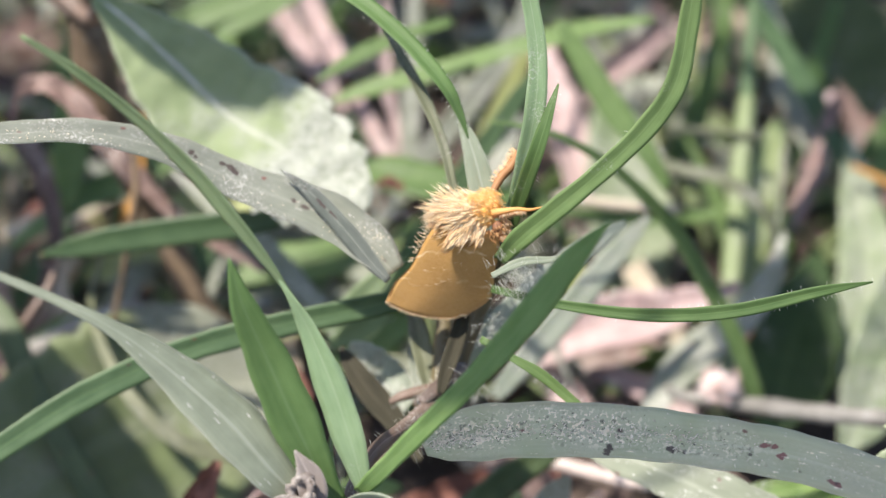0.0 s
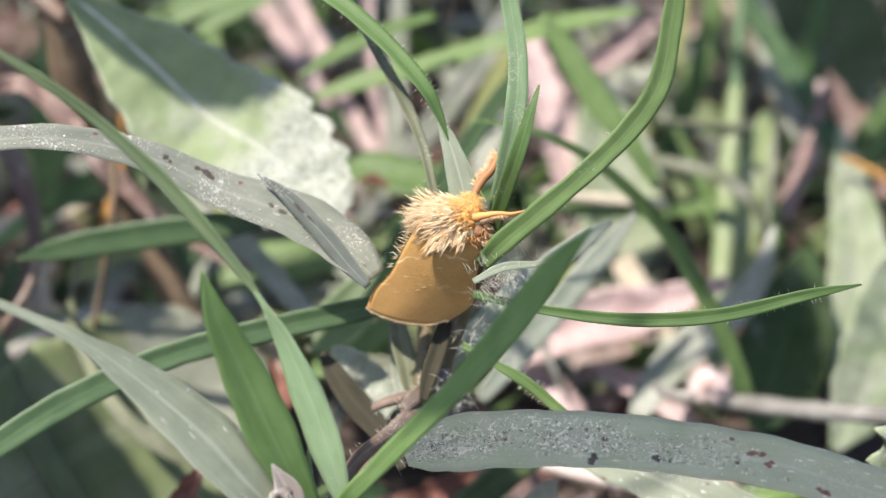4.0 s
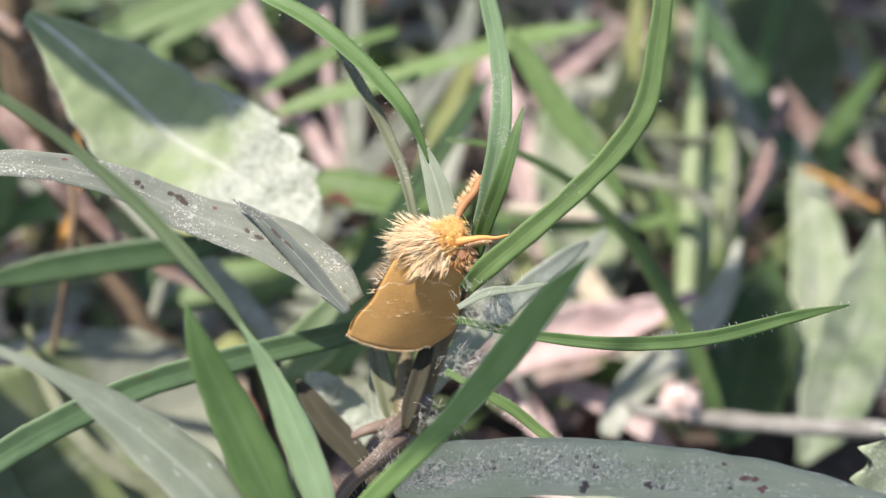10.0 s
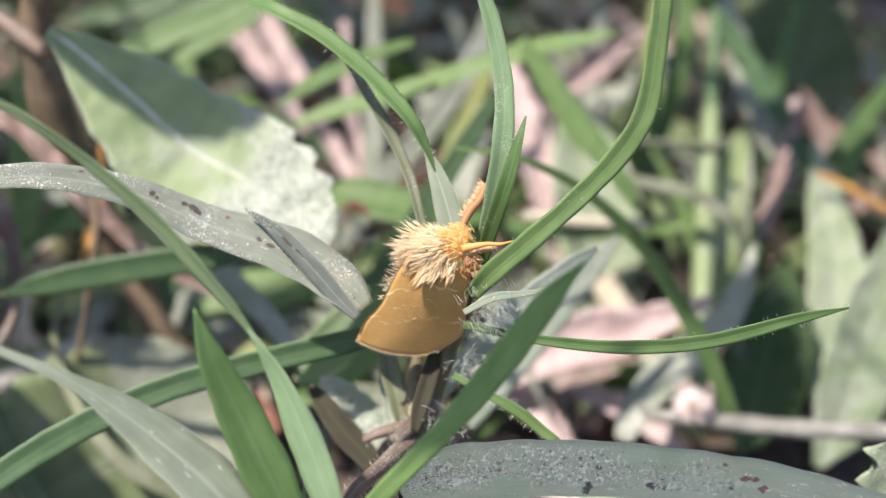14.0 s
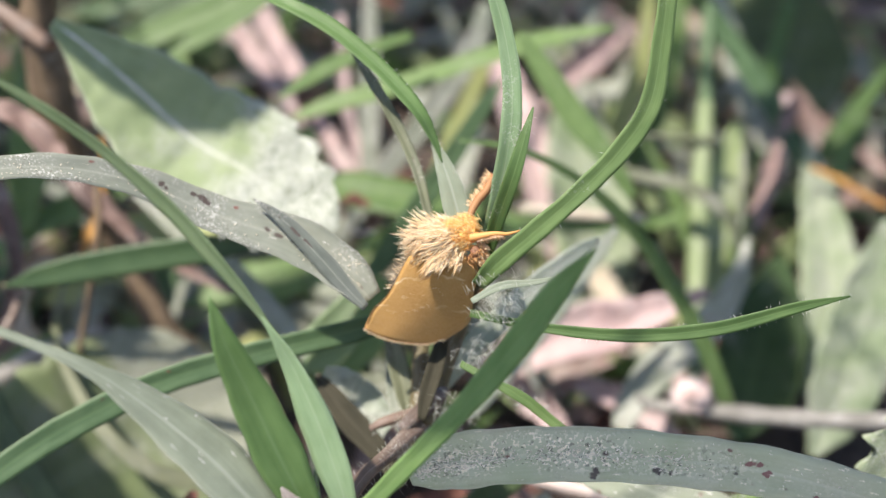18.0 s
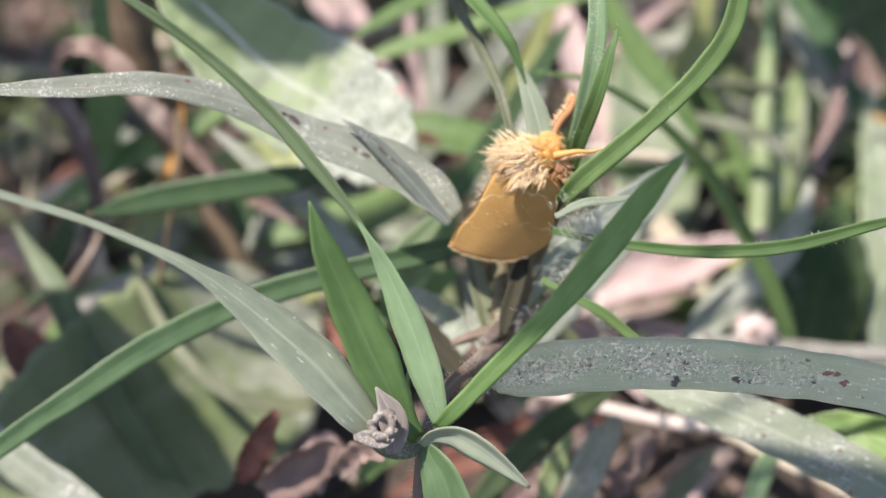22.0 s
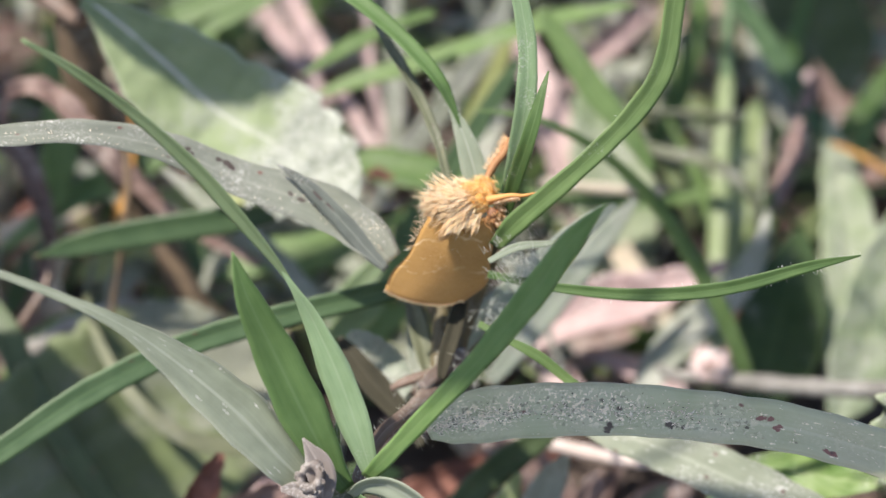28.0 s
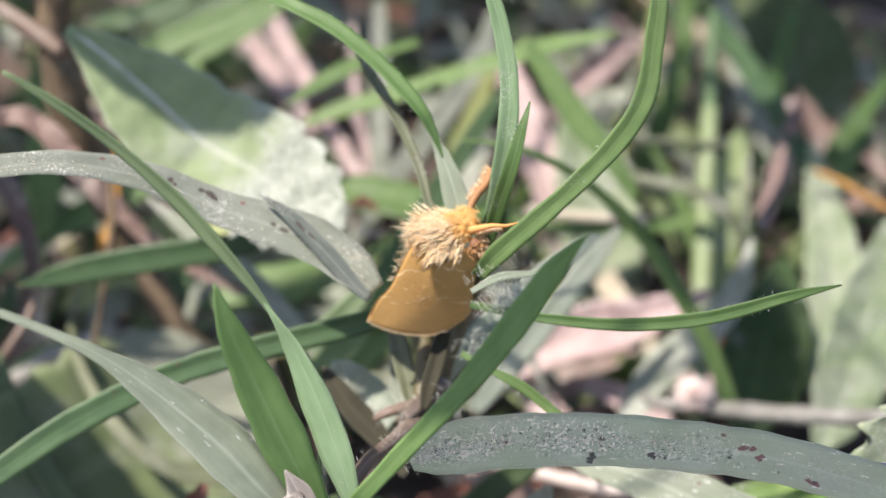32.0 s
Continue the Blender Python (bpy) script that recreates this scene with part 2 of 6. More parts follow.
M["midblade"] = plant_material("grass_mid_green", (0.088, 0.175, 0.053), (0.16, 0.275, 0.096), (0.2, 0.32, 0.15), through=0.45)
M["frontblade"] = plant_material("grass_bright_green", (0.175, 0.31, 0.10), (0.30, 0.46, 0.18), (0.32, 0.46, 0.2), through=0.45)
# brown olive taken near black, so the colour carries the shade at the bases
M["shadesheath"] = plant_material("sheath_olive_shaded", (0.018, 0.018, 0.010), (0.042, 0.039, 0.024), (0.06, 0.055, 0.038), through=0.05, rough=0.9)
# darker copy of deep green, with shade mixed into the colour
M["shadegrass"] = plant_material("grass_shaded_green", (0.034, 0.075, 0.03), (0.075, 0.13, 0.055), (0.1, 0.17, 0.08), spots=0.04, through=0.2)
M["gritty"] = plant_material("grass_gritty", (0.41, 0.44, 0.25), (0.57, 0.59, 0.38), (0.66, 0.66, 0.47), dust=0.85, spots=0.15, through=0.15, rough=0.55, speck=(1.0, 0.88, 0.66), grit_end=21.0, grain=0.6, band=0.42, dashes=0.4, stains=[(0.23, 28.9, 1), (-0.05, 29.9, 1), (-0.10, 26.9, 0), (-0.57, 34.4, 1), (-0.51, 21.2, 0), (-0.66, 15.7, 0)])
M["mint"] = plant_material("grass_mint_green", (0.20, 0.32, 0.16), (0.33, 0.47, 0.27), (0.42, 0.54, 0.36), dust=0.1, through=0.4)
M["green"] = plant_material("grass_plain_green", (0.072, 0.145, 0.042), (0.15, 0.25, 0.085), (0.2, 0.31, 0.12), dust=0.05, through=0.4)
# dark grey colour holds the shade of the dusty blade's fold; stains are real
M["foldshade"] = plant_material("grass_fold_shade", (0.075, 0.09, 0.078), (0.15, 0.175, 0.15), (0.3, 0.33, 0.27), dust=0.25, spots=0.3, through=0.1, rough=0.6, stains=[(0.1, 1.6, 0), (-0.1, 3.0, 0), (0.0, 5.2, 0), (0.1, 6.4, 0)])
M["lightblade"] = plant_material("grass_light_green", (0.20, 0.295, 0.145), (0.32, 0.425, 0.24), (0.36, 0.46, 0.28), dust=0.1, through=0.5)
M["leafgreen"] = plant_material("leaf_mid_green", (0.085, 0.12, 0.05), (0.18, 0.225, 0.10), (0.26, 0.31, 0.19), dust=0.5, through=0.2, rough=0.6, speck=(0.36, 0.37, 0.30), grain=1.7, stipple=32.0)
M["greyleaf"] = plant_material("grass_grey_dusty", (0.213, 0.252, 0.185), (0.370, 0.420, 0.319), (0.560, 0.605, 0.515), spots=0.05, dashes=0.08, through=0.35, rough=0.6)
M["torn"] = plant_material("stalk_torn", (0.17, 0.145, 0.13), (0.33, 0.29, 0.265), (0.6, 0.55, 0.5), dust=0.5, spots=0.2, through=0.3, rough=0.8)
M["greyblade"] = plant_material("grass_grey_green", (0.27, 0.32, 0.235), (0.42, 0.48, 0.37), (0.60, 0.64, 0.56), spots=0.03, through=0.4, rough=0.6, dashes=0.05)
M["pale"] = plant_material("grass_pale", (0.20, 0.30, 0.10), (0.42, 0.50, 0.24), (0.5, 0.56, 0.34), dust=0.4, through=0.4)
M["yellow"] = plant_material("grass_yellowing", (0.24, 0.29, 0.09), (0.42, 0.45, 0.19), (0.5, 0.5, 0.25), dust=0.2, through=0.4)
M["olive"] = plant_material("grass_olive", (0.09, 0.11, 0.06), (0.22, 0.24, 0.14), (0.3, 0.32, 0.2), dust=0.4, spots=0.2)
M["stem"] = plant_material("stem_green", (0.085, 0.072, 0.036), (0.20, 0.165, 0.085), (0.22, 0.18, 0.10), dust=0.1, through=0.1)
M["redstem"] = plant_material("stem_reddish", (0.095, 0.062, 0.045), (0.21, 0.15, 0.115), (0.3, 0.2, 0.16), dust=0.25, through=0.1)
M["pinkstem"] = plant_material("stem_pink", (0.085, 0.058, 0.046), (0.19, 0.135, 0.105), (0.3, 0.22, 0.18), dust=0.5, through=0.15)
M["palestem"] = plant_material("stem_pale", (0.14, 0.20, 0.08), (0.24, 0.31, 0.14), (0.28, 0.34, 0.17), dust=0.3, through=0.2)
M["bark"] = plant_material("stalk_brown", (0.07, 0.05, 0.03), (0.20, 0.14, 0.085), (0.2, 0.14, 0.08), dust=0.12, through=0.0, rough=0.8)
M["leafgrey"] = plant_material("leaf_speckled", (0.225, 0.30, 0.145), (0.40, 0.485, 0.265), (0.60, 0.62, 0.55), dust=0.3, through=0.25, rough=0.65, speck=(0.60, 0.63, 0.56), grain=1.3, stipple=20.0)
M["leafpale"] = plant_material("leaf_pale", (0.19, 0.265, 0.14), (0.35, 0.42, 0.26), (0.5, 0.58, 0.38), dust=0.6, through=0.35, rough=0.6, veins=True)
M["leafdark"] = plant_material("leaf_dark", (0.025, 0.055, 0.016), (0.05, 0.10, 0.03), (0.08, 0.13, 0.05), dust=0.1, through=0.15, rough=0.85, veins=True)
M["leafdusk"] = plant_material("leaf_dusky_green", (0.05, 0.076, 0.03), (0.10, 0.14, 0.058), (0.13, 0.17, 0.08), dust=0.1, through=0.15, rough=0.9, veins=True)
M["leafyellow"] = plant_material("leaf_yellow_green", (0.30, 0.36, 0.12), (0.50, 0.54, 0.24), (0.5, 0.5, 0.3), dust=0.4, through=0.3, veins=True)
M["fresh_leaf"] = plant_material("leaf_fresh", (0.12, 0.24, 0.05), (0.30, 0.42, 0.14), (0.4, 0.5, 0.25), dust=0.35, through=0.35, veins=True)
M["paper"] = plant_material("sheath_papery", (0.33, 0.39, 0.30), (0.52, 0.58, 0.48), (0.7, 0.7, 0.66), dust=0.5, through=0.5, speck=(0.85, 0.85, 0.82))
M["pink"] = plant_material("dry_pink", (0.35, 0.235, 0.225), (0.57, 0.44, 0.43), (0.55, 0.43, 0.42), dust=0.4, spots=0.1, through=0.2, rough=0.7)
M["pinkbrown"] = plant_material("dry_pink_brown", (0.13, 0.08, 0.068), (0.31, 0.215, 0.19), (0.3, 0.22, 0.18), dust=0.3, spots=0.15, through=0.15, rough=0.75)
M["redbrown"] = plant_material("dry_red_brown", (0.09, 0.035, 0.025), (0.24, 0.11, 0.08), (0.2, 0.1, 0.08), through=0.1, rough=0.75)
M["tan"] = plant_material("dry_tan", (0.40, 0.34, 0.25), (0.64, 0.58, 0.46), (0.6, 0.52, 0.42), dust=0.3, through=0.2, rough=0.75)
M["orange"] = plant_material("dry_orange", (0.40, 0.20, 0.05), (0.62, 0.36, 0.12), (0.6, 0.4, 0.2), through=0.2, rough=0.7)
M["pinkpale"] = plant_material("twig_pale_pink", (0.45, 0.36, 0.30), (0.68, 0.58, 0.54), (0.6, 0.5, 0.48), dust=0.5, through=0.0, rough=0.8)
M["greywood"] = plant_material("twig_grey", (0.12, 0.115, 0.10), (0.30, 0.29, 0.26), (0.26, 0.25, 0.23), dust=0.5, spots=0.2, through=0.0, rough=0.85)
M["brownwood"] = plant_material("twig_brown", (0.08, 0.05, 0.04), (0.24, 0.16, 0.12), (0.2, 0.14, 0.1), dust=0.2, through=0.0, rough=0.85)
M["yellowwood"] = plant_material("twig_yellow", (0.40, 0.30, 0.10), (0.62, 0.50, 0.22), (0.5, 0.4, 0.2), dust=0.2, through=0.0, rough=0.8)
M["rib"] = plant_material("leaf_rib", (0.42, 0.46, 0.36), (0.66, 0.68, 0.60), (0.5, 0.5, 0.46), dust=0.3, through=0.0)
M["soil"] = ground_material()
M["darkgrit"] = island_material("dark_crumbs", (0.02, 0.018, 0.015), (0.09, 0.075, 0.06), rough=0.9)
M["grit"] = island_material("pale_grit", (0.72, 0.62, 0.46), (1.0, 0.92, 0.74), rough=0.8)
M["hair"] = island_material("plant_hairs", (0.55, 0.58, 0.5), (0.85, 0.86, 0.8), through=0.3)
M["fur_pale"] = island_material("fur_straw", (1.0, 0.80, 0.52), (1.0, 0.95, 0.80), through=0.55)
M["fur_orange"] = island_material("fur_orange", (1.0, 0.68, 0.24), (1.0, 0.86, 0.52), through=0.55)
M["fur_brown"] = island_material("fur_brown", (0.42, 0.20, 0.07), (0.66, 0.38, 0.16), through=0.25)
M["fur_tawny"] = island_material("fur_tawny", (0.55, 0.33, 0.15), (0.92, 0.80, 0.58), through=0.4)
M["head_skin"] = island_material("head_skin", (0.95, 0.58, 0.17), (0.95, 0.58, 0.17), through=0.2)
M["fur_peach"] = island_material("fur_peach", (0.90, 0.58, 0.28), (0.99, 0.84, 0.62), through=0.4)
M["antenna"] = island_material("antenna_orange", (0.80, 0.42, 0.14), (0.80, 0.42, 0.14), through=0.3)
M["antenna_dark"] = island_material("antenna_dark_brown", (0.38, 0.19, 0.08), (0.38, 0.19, 0.08), through=0.2)
M["skin_straw"] = island_material("straw_skin", (0.82, 0.60, 0.38), (0.82, 0.60, 0.38), through=0.2)
M["petal"] = island_material("petal_pinkish_white", (0.86, 0.70, 0.66), (0.95, 0.90, 0.88), through=0.35)
M["violet"] = island_material("petal_violet", (0.20, 0.10, 0.32), (0.42, 0.30, 0.55), through=0.3)


# ---- builders ----
def part(name, mesh, material, parent, label=""):
    """Links a mesh as one object under a thing or a part."""
    ob = new(name, mesh)
    if material:
        mesh.materials.append(material)
    ob.parent = parent
    if label:
        ob["label"] = label
    return ob


def thing(name, label, category, place=(0, 0, 0), group="", kind=""):
    ob = new(name)
    ob.location = place
    ob.empty_display_size = 0.005
    return tagged(ob, label, category, group, kind)


def mesh_of(name, verts, faces, uvs=None, smooth=True):
    mesh = bpy.data.meshes.new(name)
    mesh.from_pydata([tuple(v) for v in verts], [], faces)
    if uvs is not None:
        layer = mesh.uv_layers.new(name="UVMap")
        flat = np.empty(2 * len(mesh.loops))
        index = np.empty(len(mesh.loops), dtype=np.int32)
        mesh.loops.foreach_get("vertex_index", index)
        flat[:] = np.asarray(uvs)[index].ravel()
        layer.data.foreach_set("uv", flat)
    if smooth:
        mesh.polygons.foreach_set("use_smooth", [True] * len(mesh.polygons))
    mesh.update()
    return mesh


def spline(points, steps=6):
    """A smooth line through control points (x, y, z, width), in mm."""
    p = np.array(points, float)
    p = np.vstack([2 * p[0] - p[1], p, 2 * p[-1] - p[-2]])
    out = []
    for a, b, c, d in zip(p, p[1:], p[2:], p[3:]):
        for t in np.arange(steps) / steps:
            out.append(0.5 * (2 * b + (c - a) * t + (2 * a - 5 * b + 4 * c - d) * t * t + (3 * b - a - 3 * c + d) * t ** 3))
    out.append(p[-2])
    return np.array(out)


def frames(line, facing):
    """Tangent, across and outward directions along a line."""
    tangent = np.gradient(line[:, :3], axis=0)
    tangent /= np.linalg.norm(tangent, axis=1, keepdims=True) + 1e-9
    across = np.cross(tangent, facing)
    across /= np.linalg.norm(across, axis=1, keepdims=True) + 1e-9
    return tangent, across, np.cross(across, tangent)


def ribbon_mesh(points, roll, fold, thick=0.14, teeth=0, curl=0.0, steps=6, cols=7, seed=0, facing=FACING, narrow=0.0, tooth_from=0.0, crumple=0.0):
    """A leaf blade: a closed loft with a creased rib, real thickness, and a lightly uneven or toothed rim."""
    own = random.Random(seed)
    line = spline(points, steps)
    tangent, across, out = frames(line, np.array(facing))
    length = np.r_[0, np.cumsum(np.linalg.norm(np.diff(line[:, :3], axis=0), axis=1))]
    verts, uvs = [], []
    phase = own.uniform(0, 9)
    for i, row in enumerate(line):
        turn = radians(roll) * (1 + 0.25 * math.sin(length[i] * 0.08 + phase))
        side = across[i] * math.cos(turn) + out[i] * math.sin(turn)
        face = out[i] * math.cos(turn) - across[i] * math.sin(turn)
        half = max(row[3], 0.05) / 2 / math.cos(turn)
        ripple = 1 + 0.03 * math.sin(length[i] * 1.3 + phase) + own.uniform(-0.012, 0.012)
        for level in (1, -1):
            for k in range(cols):
                u = (2 * k / (cols - 1) - 1) * level
                rim = 1.0 - (narrow * max(0.0, 1 - length[i] / length[-1] / 0.7) if u < 0 else 0)
                if teeth and abs(u) > 0.9:
                    saw = (length[i] * teeth / length[-1] + (0.5 if u > 0 else 0)) % 1
                    far = length[i] / length[-1]
                    rim += (0.55 * saw - 0.30) * (min(1, max(0.15, 2.6 * far - 1.0)) if not tooth_from else 0.4 * min(1, max(0.0, (far - tooth_from) / 0.1)))
                lift = fold * half * abs(u) - 0.12 * fold * half + curl * half * u * u
                depth = thick / 2 * (1 - 0.75 * u * u) + (0.06 * half * fold * math.exp(-(u / 0.12) ** 2) if level < 0 else 0)
                place = row[:3] + side * half * u * ripple * rim + face * (lift + level * depth)
                if crumple:
                    place = place + face * crumple * noise.noise(Vector(place) * 0.55) + side * 0.5 * crumple * noise.noise(Vector(place) * 0.9 + Vector((7, 0, 0)))
                verts.append(place * MM)
                uvs.append((u, length[i]))
    ring = 2 * cols
    faces = []
    for i in range(len(line) - 1):
        for k in range(ring):
            a, b = i * ring + k, i * ring + (k + 1) % ring
            faces.append((a, b, b + ring, a + ring))
    faces += [tuple(range(ring))[::-1], tuple(range((len(line) - 1) * ring, len(line) * ring))]
    return mesh_of("blade", verts, faces, uvs)


def tube_mesh(points, sides=10, steps=6, knots=0.0, seed=0):
    own = random.Random(seed)
    line = spline(points, steps)
    tangent, across, out = frames(line, np.array(FACING))
    length = np.r_[0, np.cumsum(np.linalg.norm(np.diff(line[:, :3], axis=0), axis=1))]
    verts, uvs = [], []
    for i, row in enumerate(line):
        swell = 1 + knots * (own.random() - 0.5)
        for k in range(sides):
            a = 2 * math.pi * k / sides
            r = row[3] / 2 * swell * (1 + 0.06 * math.sin(3 * a + length[i] * 0.3))
            verts.append((row[:3] + (across[i] * math.cos(a) + out[i] * math.sin(a)) * r) * MM)
            uvs.append((2 * abs(k / sides - 0.5) * 2 - 1, length[i]))
    faces = [(i * sides + k, i * sides + (k + 1) % sides, (i + 1) * sides + (k + 1) % sides, (i + 1) * sides + k)
             for i in range(len(line) - 1) for k in range(sides)]
    faces += [tuple(range(sides))[::-1], tuple(range((len(line) - 1) * sides, len(line) * sides))]
    return mesh_of("stalk", verts, faces, uvs)


def spikes_mesh(roots, bend=0.25, sides=3):
    """Many fine tapered hairs: roots of (place, way, length, radius), in mm."""
    verts, faces = [], []
    for place, way, size, radius in roots:
        way = Vector(way).normalized()
        side = way.orthogonal().normalized()
        other = way.cross(side)
        sag = Vector((rng.uniform(-1, 1), rng.uniform(-1, 1), rng.uniform(-1, 0.6))) * bend * size
        base = len(verts)
        for along, wide in ((0, 1), (0.55, 0.8)):
            centre = Vector(place) + way * size * along + sag * along * along
            for k in range(sides):
                a = 2 * math.pi * k / sides
                verts.append((centre + (side * math.cos(a) + other * math.sin(a)) * radius * wide) * MM)
        verts.append((Vector(place) + way * size + sag) * MM)
        for k in range(sides):
            j = (k + 1) % sides
            faces += [(base + k, base + j, base + sides + j, base + sides + k), (base + sides + k, base + sides + j, base + 2 * sides)]
    return mesh_of("hairs", verts, faces)


count = [0]


def seed():
    count[0] += 1
    return count[0]


ROOT = Vector((0, -100, 136))


def foot(points, parent, material, size):
    """The stalk that carries a blade: from its lower end it leans back and down into the soil."""
    end = min(points, key=lambda p: p[2])
    if end[2] < 4:
        return
    top = Vector(end[:3])
    back = top - ROOT
    base = top + back * ((top.z + 2) / -back.z)
    middle = top.lerp(base, 0.5)
    part("stalk", tube_mesh([(*top, size * 0.8), (*middle, size), (*base, size * 1.1)], 6, 4), material, parent)


def blade(plant, name, material, points, roll, fold):
    made = part(name, ribbon_mesh(points, roll, fold, seed=seed()), material, plant)
    if plant is not front:
        foot(points, made, M["stem"], 0.9)
    return made


def stalk(plant, name, material, points):
    return part(name, tube_mesh(points, knots=0.08, seed=seed()), material, plant)


def rib_of(points, size, parent, material):
    """The raised vein along the middle of a leaf, tapering to the tip."""
    line = spline(points, 3)
    tangent, across, out = frames(line, np.array(FACING))
    most = max(line[:, 3])
    centre = [(*row[:3], size * max(0.06, 1 - 1.3 * i / len(line)) * min(1, row[3] / most * 3)) for i, row in enumerate(line)]
    return part("midrib", tube_mesh(centre, 6, 2, 0.0, seed()), material, parent, "raised pale vein")


def broad(plant, name, material, points, teeth):
    big = material is M["leafgrey"]
    leaf = part(name, ribbon_mesh(points, 8, 0.16, 0.25, teeth, 0.05, steps=14, cols=15, seed=seed(), narrow=0.35 if big else 0, tooth_from=0.62 if big else 0, crumple=0.3), material, plant)
    if not big and plant is not front:
        foot(points, leaf, M["palestem"], 1.2)
    rib_of(points, 0.6 if material is M["leafgrey"] else 0.5, leaf, M["rib"] if material is M["leafgrey"] else material)
    return leaf


DRY_LABEL = {"pink": "dry pinkish curled grass blade among green grass", "pinkbrown": "withered pink-brown grass blade lying in the grass",
             "redbrown": "shrivelled red-brown dead leaf in the grass", "tan": "dry tan grass blade lying in the grass",
             "orange": "dry orange leaf shred hanging in the grass"}


def dry(name, kind, points, roll, rib=True):
    ob = part(name, ribbon_mesh(points, roll, 0.3, 0.12, 0, 0.35, steps=8, cols=9, seed=seed(), crumple=0.7), M[kind], None)
    if rib:
        rib_of(points, 0.45, ob, M[kind])
    return tagged(ob, DRY_LABEL[kind], "dry leaf", "dry blades in the litter")


TWIG_LABEL = {"tan": "thin pale tan dry stalk", "olive": "thin olive-green bent stalk", "greywood": "weathered grey twig lying across the grass",
              "orange": "thin orange dry stalk", "pinkpale": "pale pinkish bare twig", "brownwood": "dark brown twig among the grass",
              "yellowwood": "short yellowish stalk stub"}


def twig(kind, points):
    ob = part("twig", tube_mesh(points, knots=0.25, seed=seed()), M[kind], None)
    return tagged(ob, TWIG_LABEL[kind], "twig", "twigs in the litter")


# ---- ground ----
def build_ground():
    size, cells = 0.6, 120
    verts, faces = [], []
    ticks = [(-1 + 2 * i / cells) * size for i in range(cells + 1)]
    ticks = [-40, -6] + ticks + [6, 40]
    for y in ticks:
        for x in ticks:
            near = max(0.0, 1 - max(abs(x), abs(y)) / 0.6)
            rise = 0.006 * noise.noise((x * 30, y * 30, 0)) + 0.002 * noise.noise((x * 160, y * 160, 3))
            verts.append((x, y, rise * min(1, 3 * near)))
    side = len(ticks)
    faces = [(j * side + i, j * side + i + 1, (j + 1) * side + i + 1, (j + 1) * side + i) for j in range(side - 1) for i in range(side - 1)]
    ground = part("ground", mesh_of("ground", verts, faces), M["soil"], None)
    tagged(ground, "dark crumbly soil under grass and litter", "ground", kind="structure")


build_ground()

# ---- plants ----
front = thing("grass_plant", "hairy green grass plant with dusty long blades", "grass", (0, 0, 0))
weed = thing("weed_plant", "broad-leaved weed with speckled serrated leaves", "weed", (0, 0, 0))
weed2 = thing("weed_plant", "broad-leaved weed with pale and dark green leaves", "weed", (0, 0, 0))
weed3 = thing("seedling", "small seedling with a smooth bright green leaf", "seedling", (0, 0, 0))
weed4 = thing("weed_plant", "weed with a toothed bright green leaf", "weed", (0, 0, 0))
tufta = thing("grass_tuft", "tangled grass tuft with green and olive blades", "grass", (0, 0, 0), "grass tufts")
tuftb = thing("grass_tuft", "dense grass tuft with dusty spotted blades", "grass", (0, 0, 0), "grass tufts")
tuftc = thing("grass_tuft", "upright pale green grass tuft", "grass", (0, 0, 0), "grass tufts")
blade(front, "leaf_blade", M["lightblade"], [(-35.1, -10.7, 91.5, 0.33), (-31.4, -11.2, 89.1, 0.79), (-27.4, -11.5, 85.6, 0.93), (-23.2, -12.3, 81.3, 1.20), (-19.9, -13.4, 77.2, 1.22), (-17.6, -14.1, 74.0, 0.79), (-16.1, -14.7, 71.6, 0.44), (-15.3, -15.0, 70.2, 0.18)], -22, .25)
blade(front, "leaf_blade", M["mint"], [(-17.0, -14.3, 73.0, 0.18), (-15.8, -15.0, 71.2, 0.71), (-14.5, -15.7, 68.6, 1.60), (-12.6, -17.6, 64.4, 2.78), (-11.2, -19.3, 60.3, 2.53), (-10.4, -20.3, 57.3, 1.55), (-10.0, -20.8, 55.9, 0.55)], -15, .25)
blade(front, "leaf_blade", M["midblade"], [(-20.4, -15.4, 75.3, 0.13), (-19.4, -16.7, 71.9, 1.92), (-17.4, -18.0, 66.8, 3.36), (-15.3, -19.8, 62.0, 3.67), (-13.4, -21.0, 57.8, 2.26), (-12.2, -21.4, 55.8, 1.37)], 15, .2)
blade(front, "leaf_blade", M["frontblade"], [(8.4, -17.6, 81.0, 0.12), (5.9, -17.8, 77.8, 1.75), (2.6, -18.9, 73.1, 2.23), (-1.3, -20.2, 68.2, 1.73), (-5.7, -21.1, 63.1, 1.58), (-8.9, -21.3, 59.0, 1.42), (-10.6, -20.6, 56.2, 1.17)], 8, .14)
blade(front, "leaf_blade", M["greyleaf"], [(-48.9, -21.5, 82.2, 0.73), (-41.3, -20.0, 78.2, 0.62), (-36.8, -19.4, 75.9, 0.59), (-31.8, -19.2, 73.0, 0.73), (-29.0, -19.1, 71.0, 1.12), (-26.7, -19.2, 69.0, 1.92), (-23.8, -19.6, 66.2, 2.99), (-20.3, -20.7, 63.0, 3.72), (-17.4, -21.9, 59.7, 3.03), (-14.6, -22.3, 56.0, 1.63)], 35, .1)
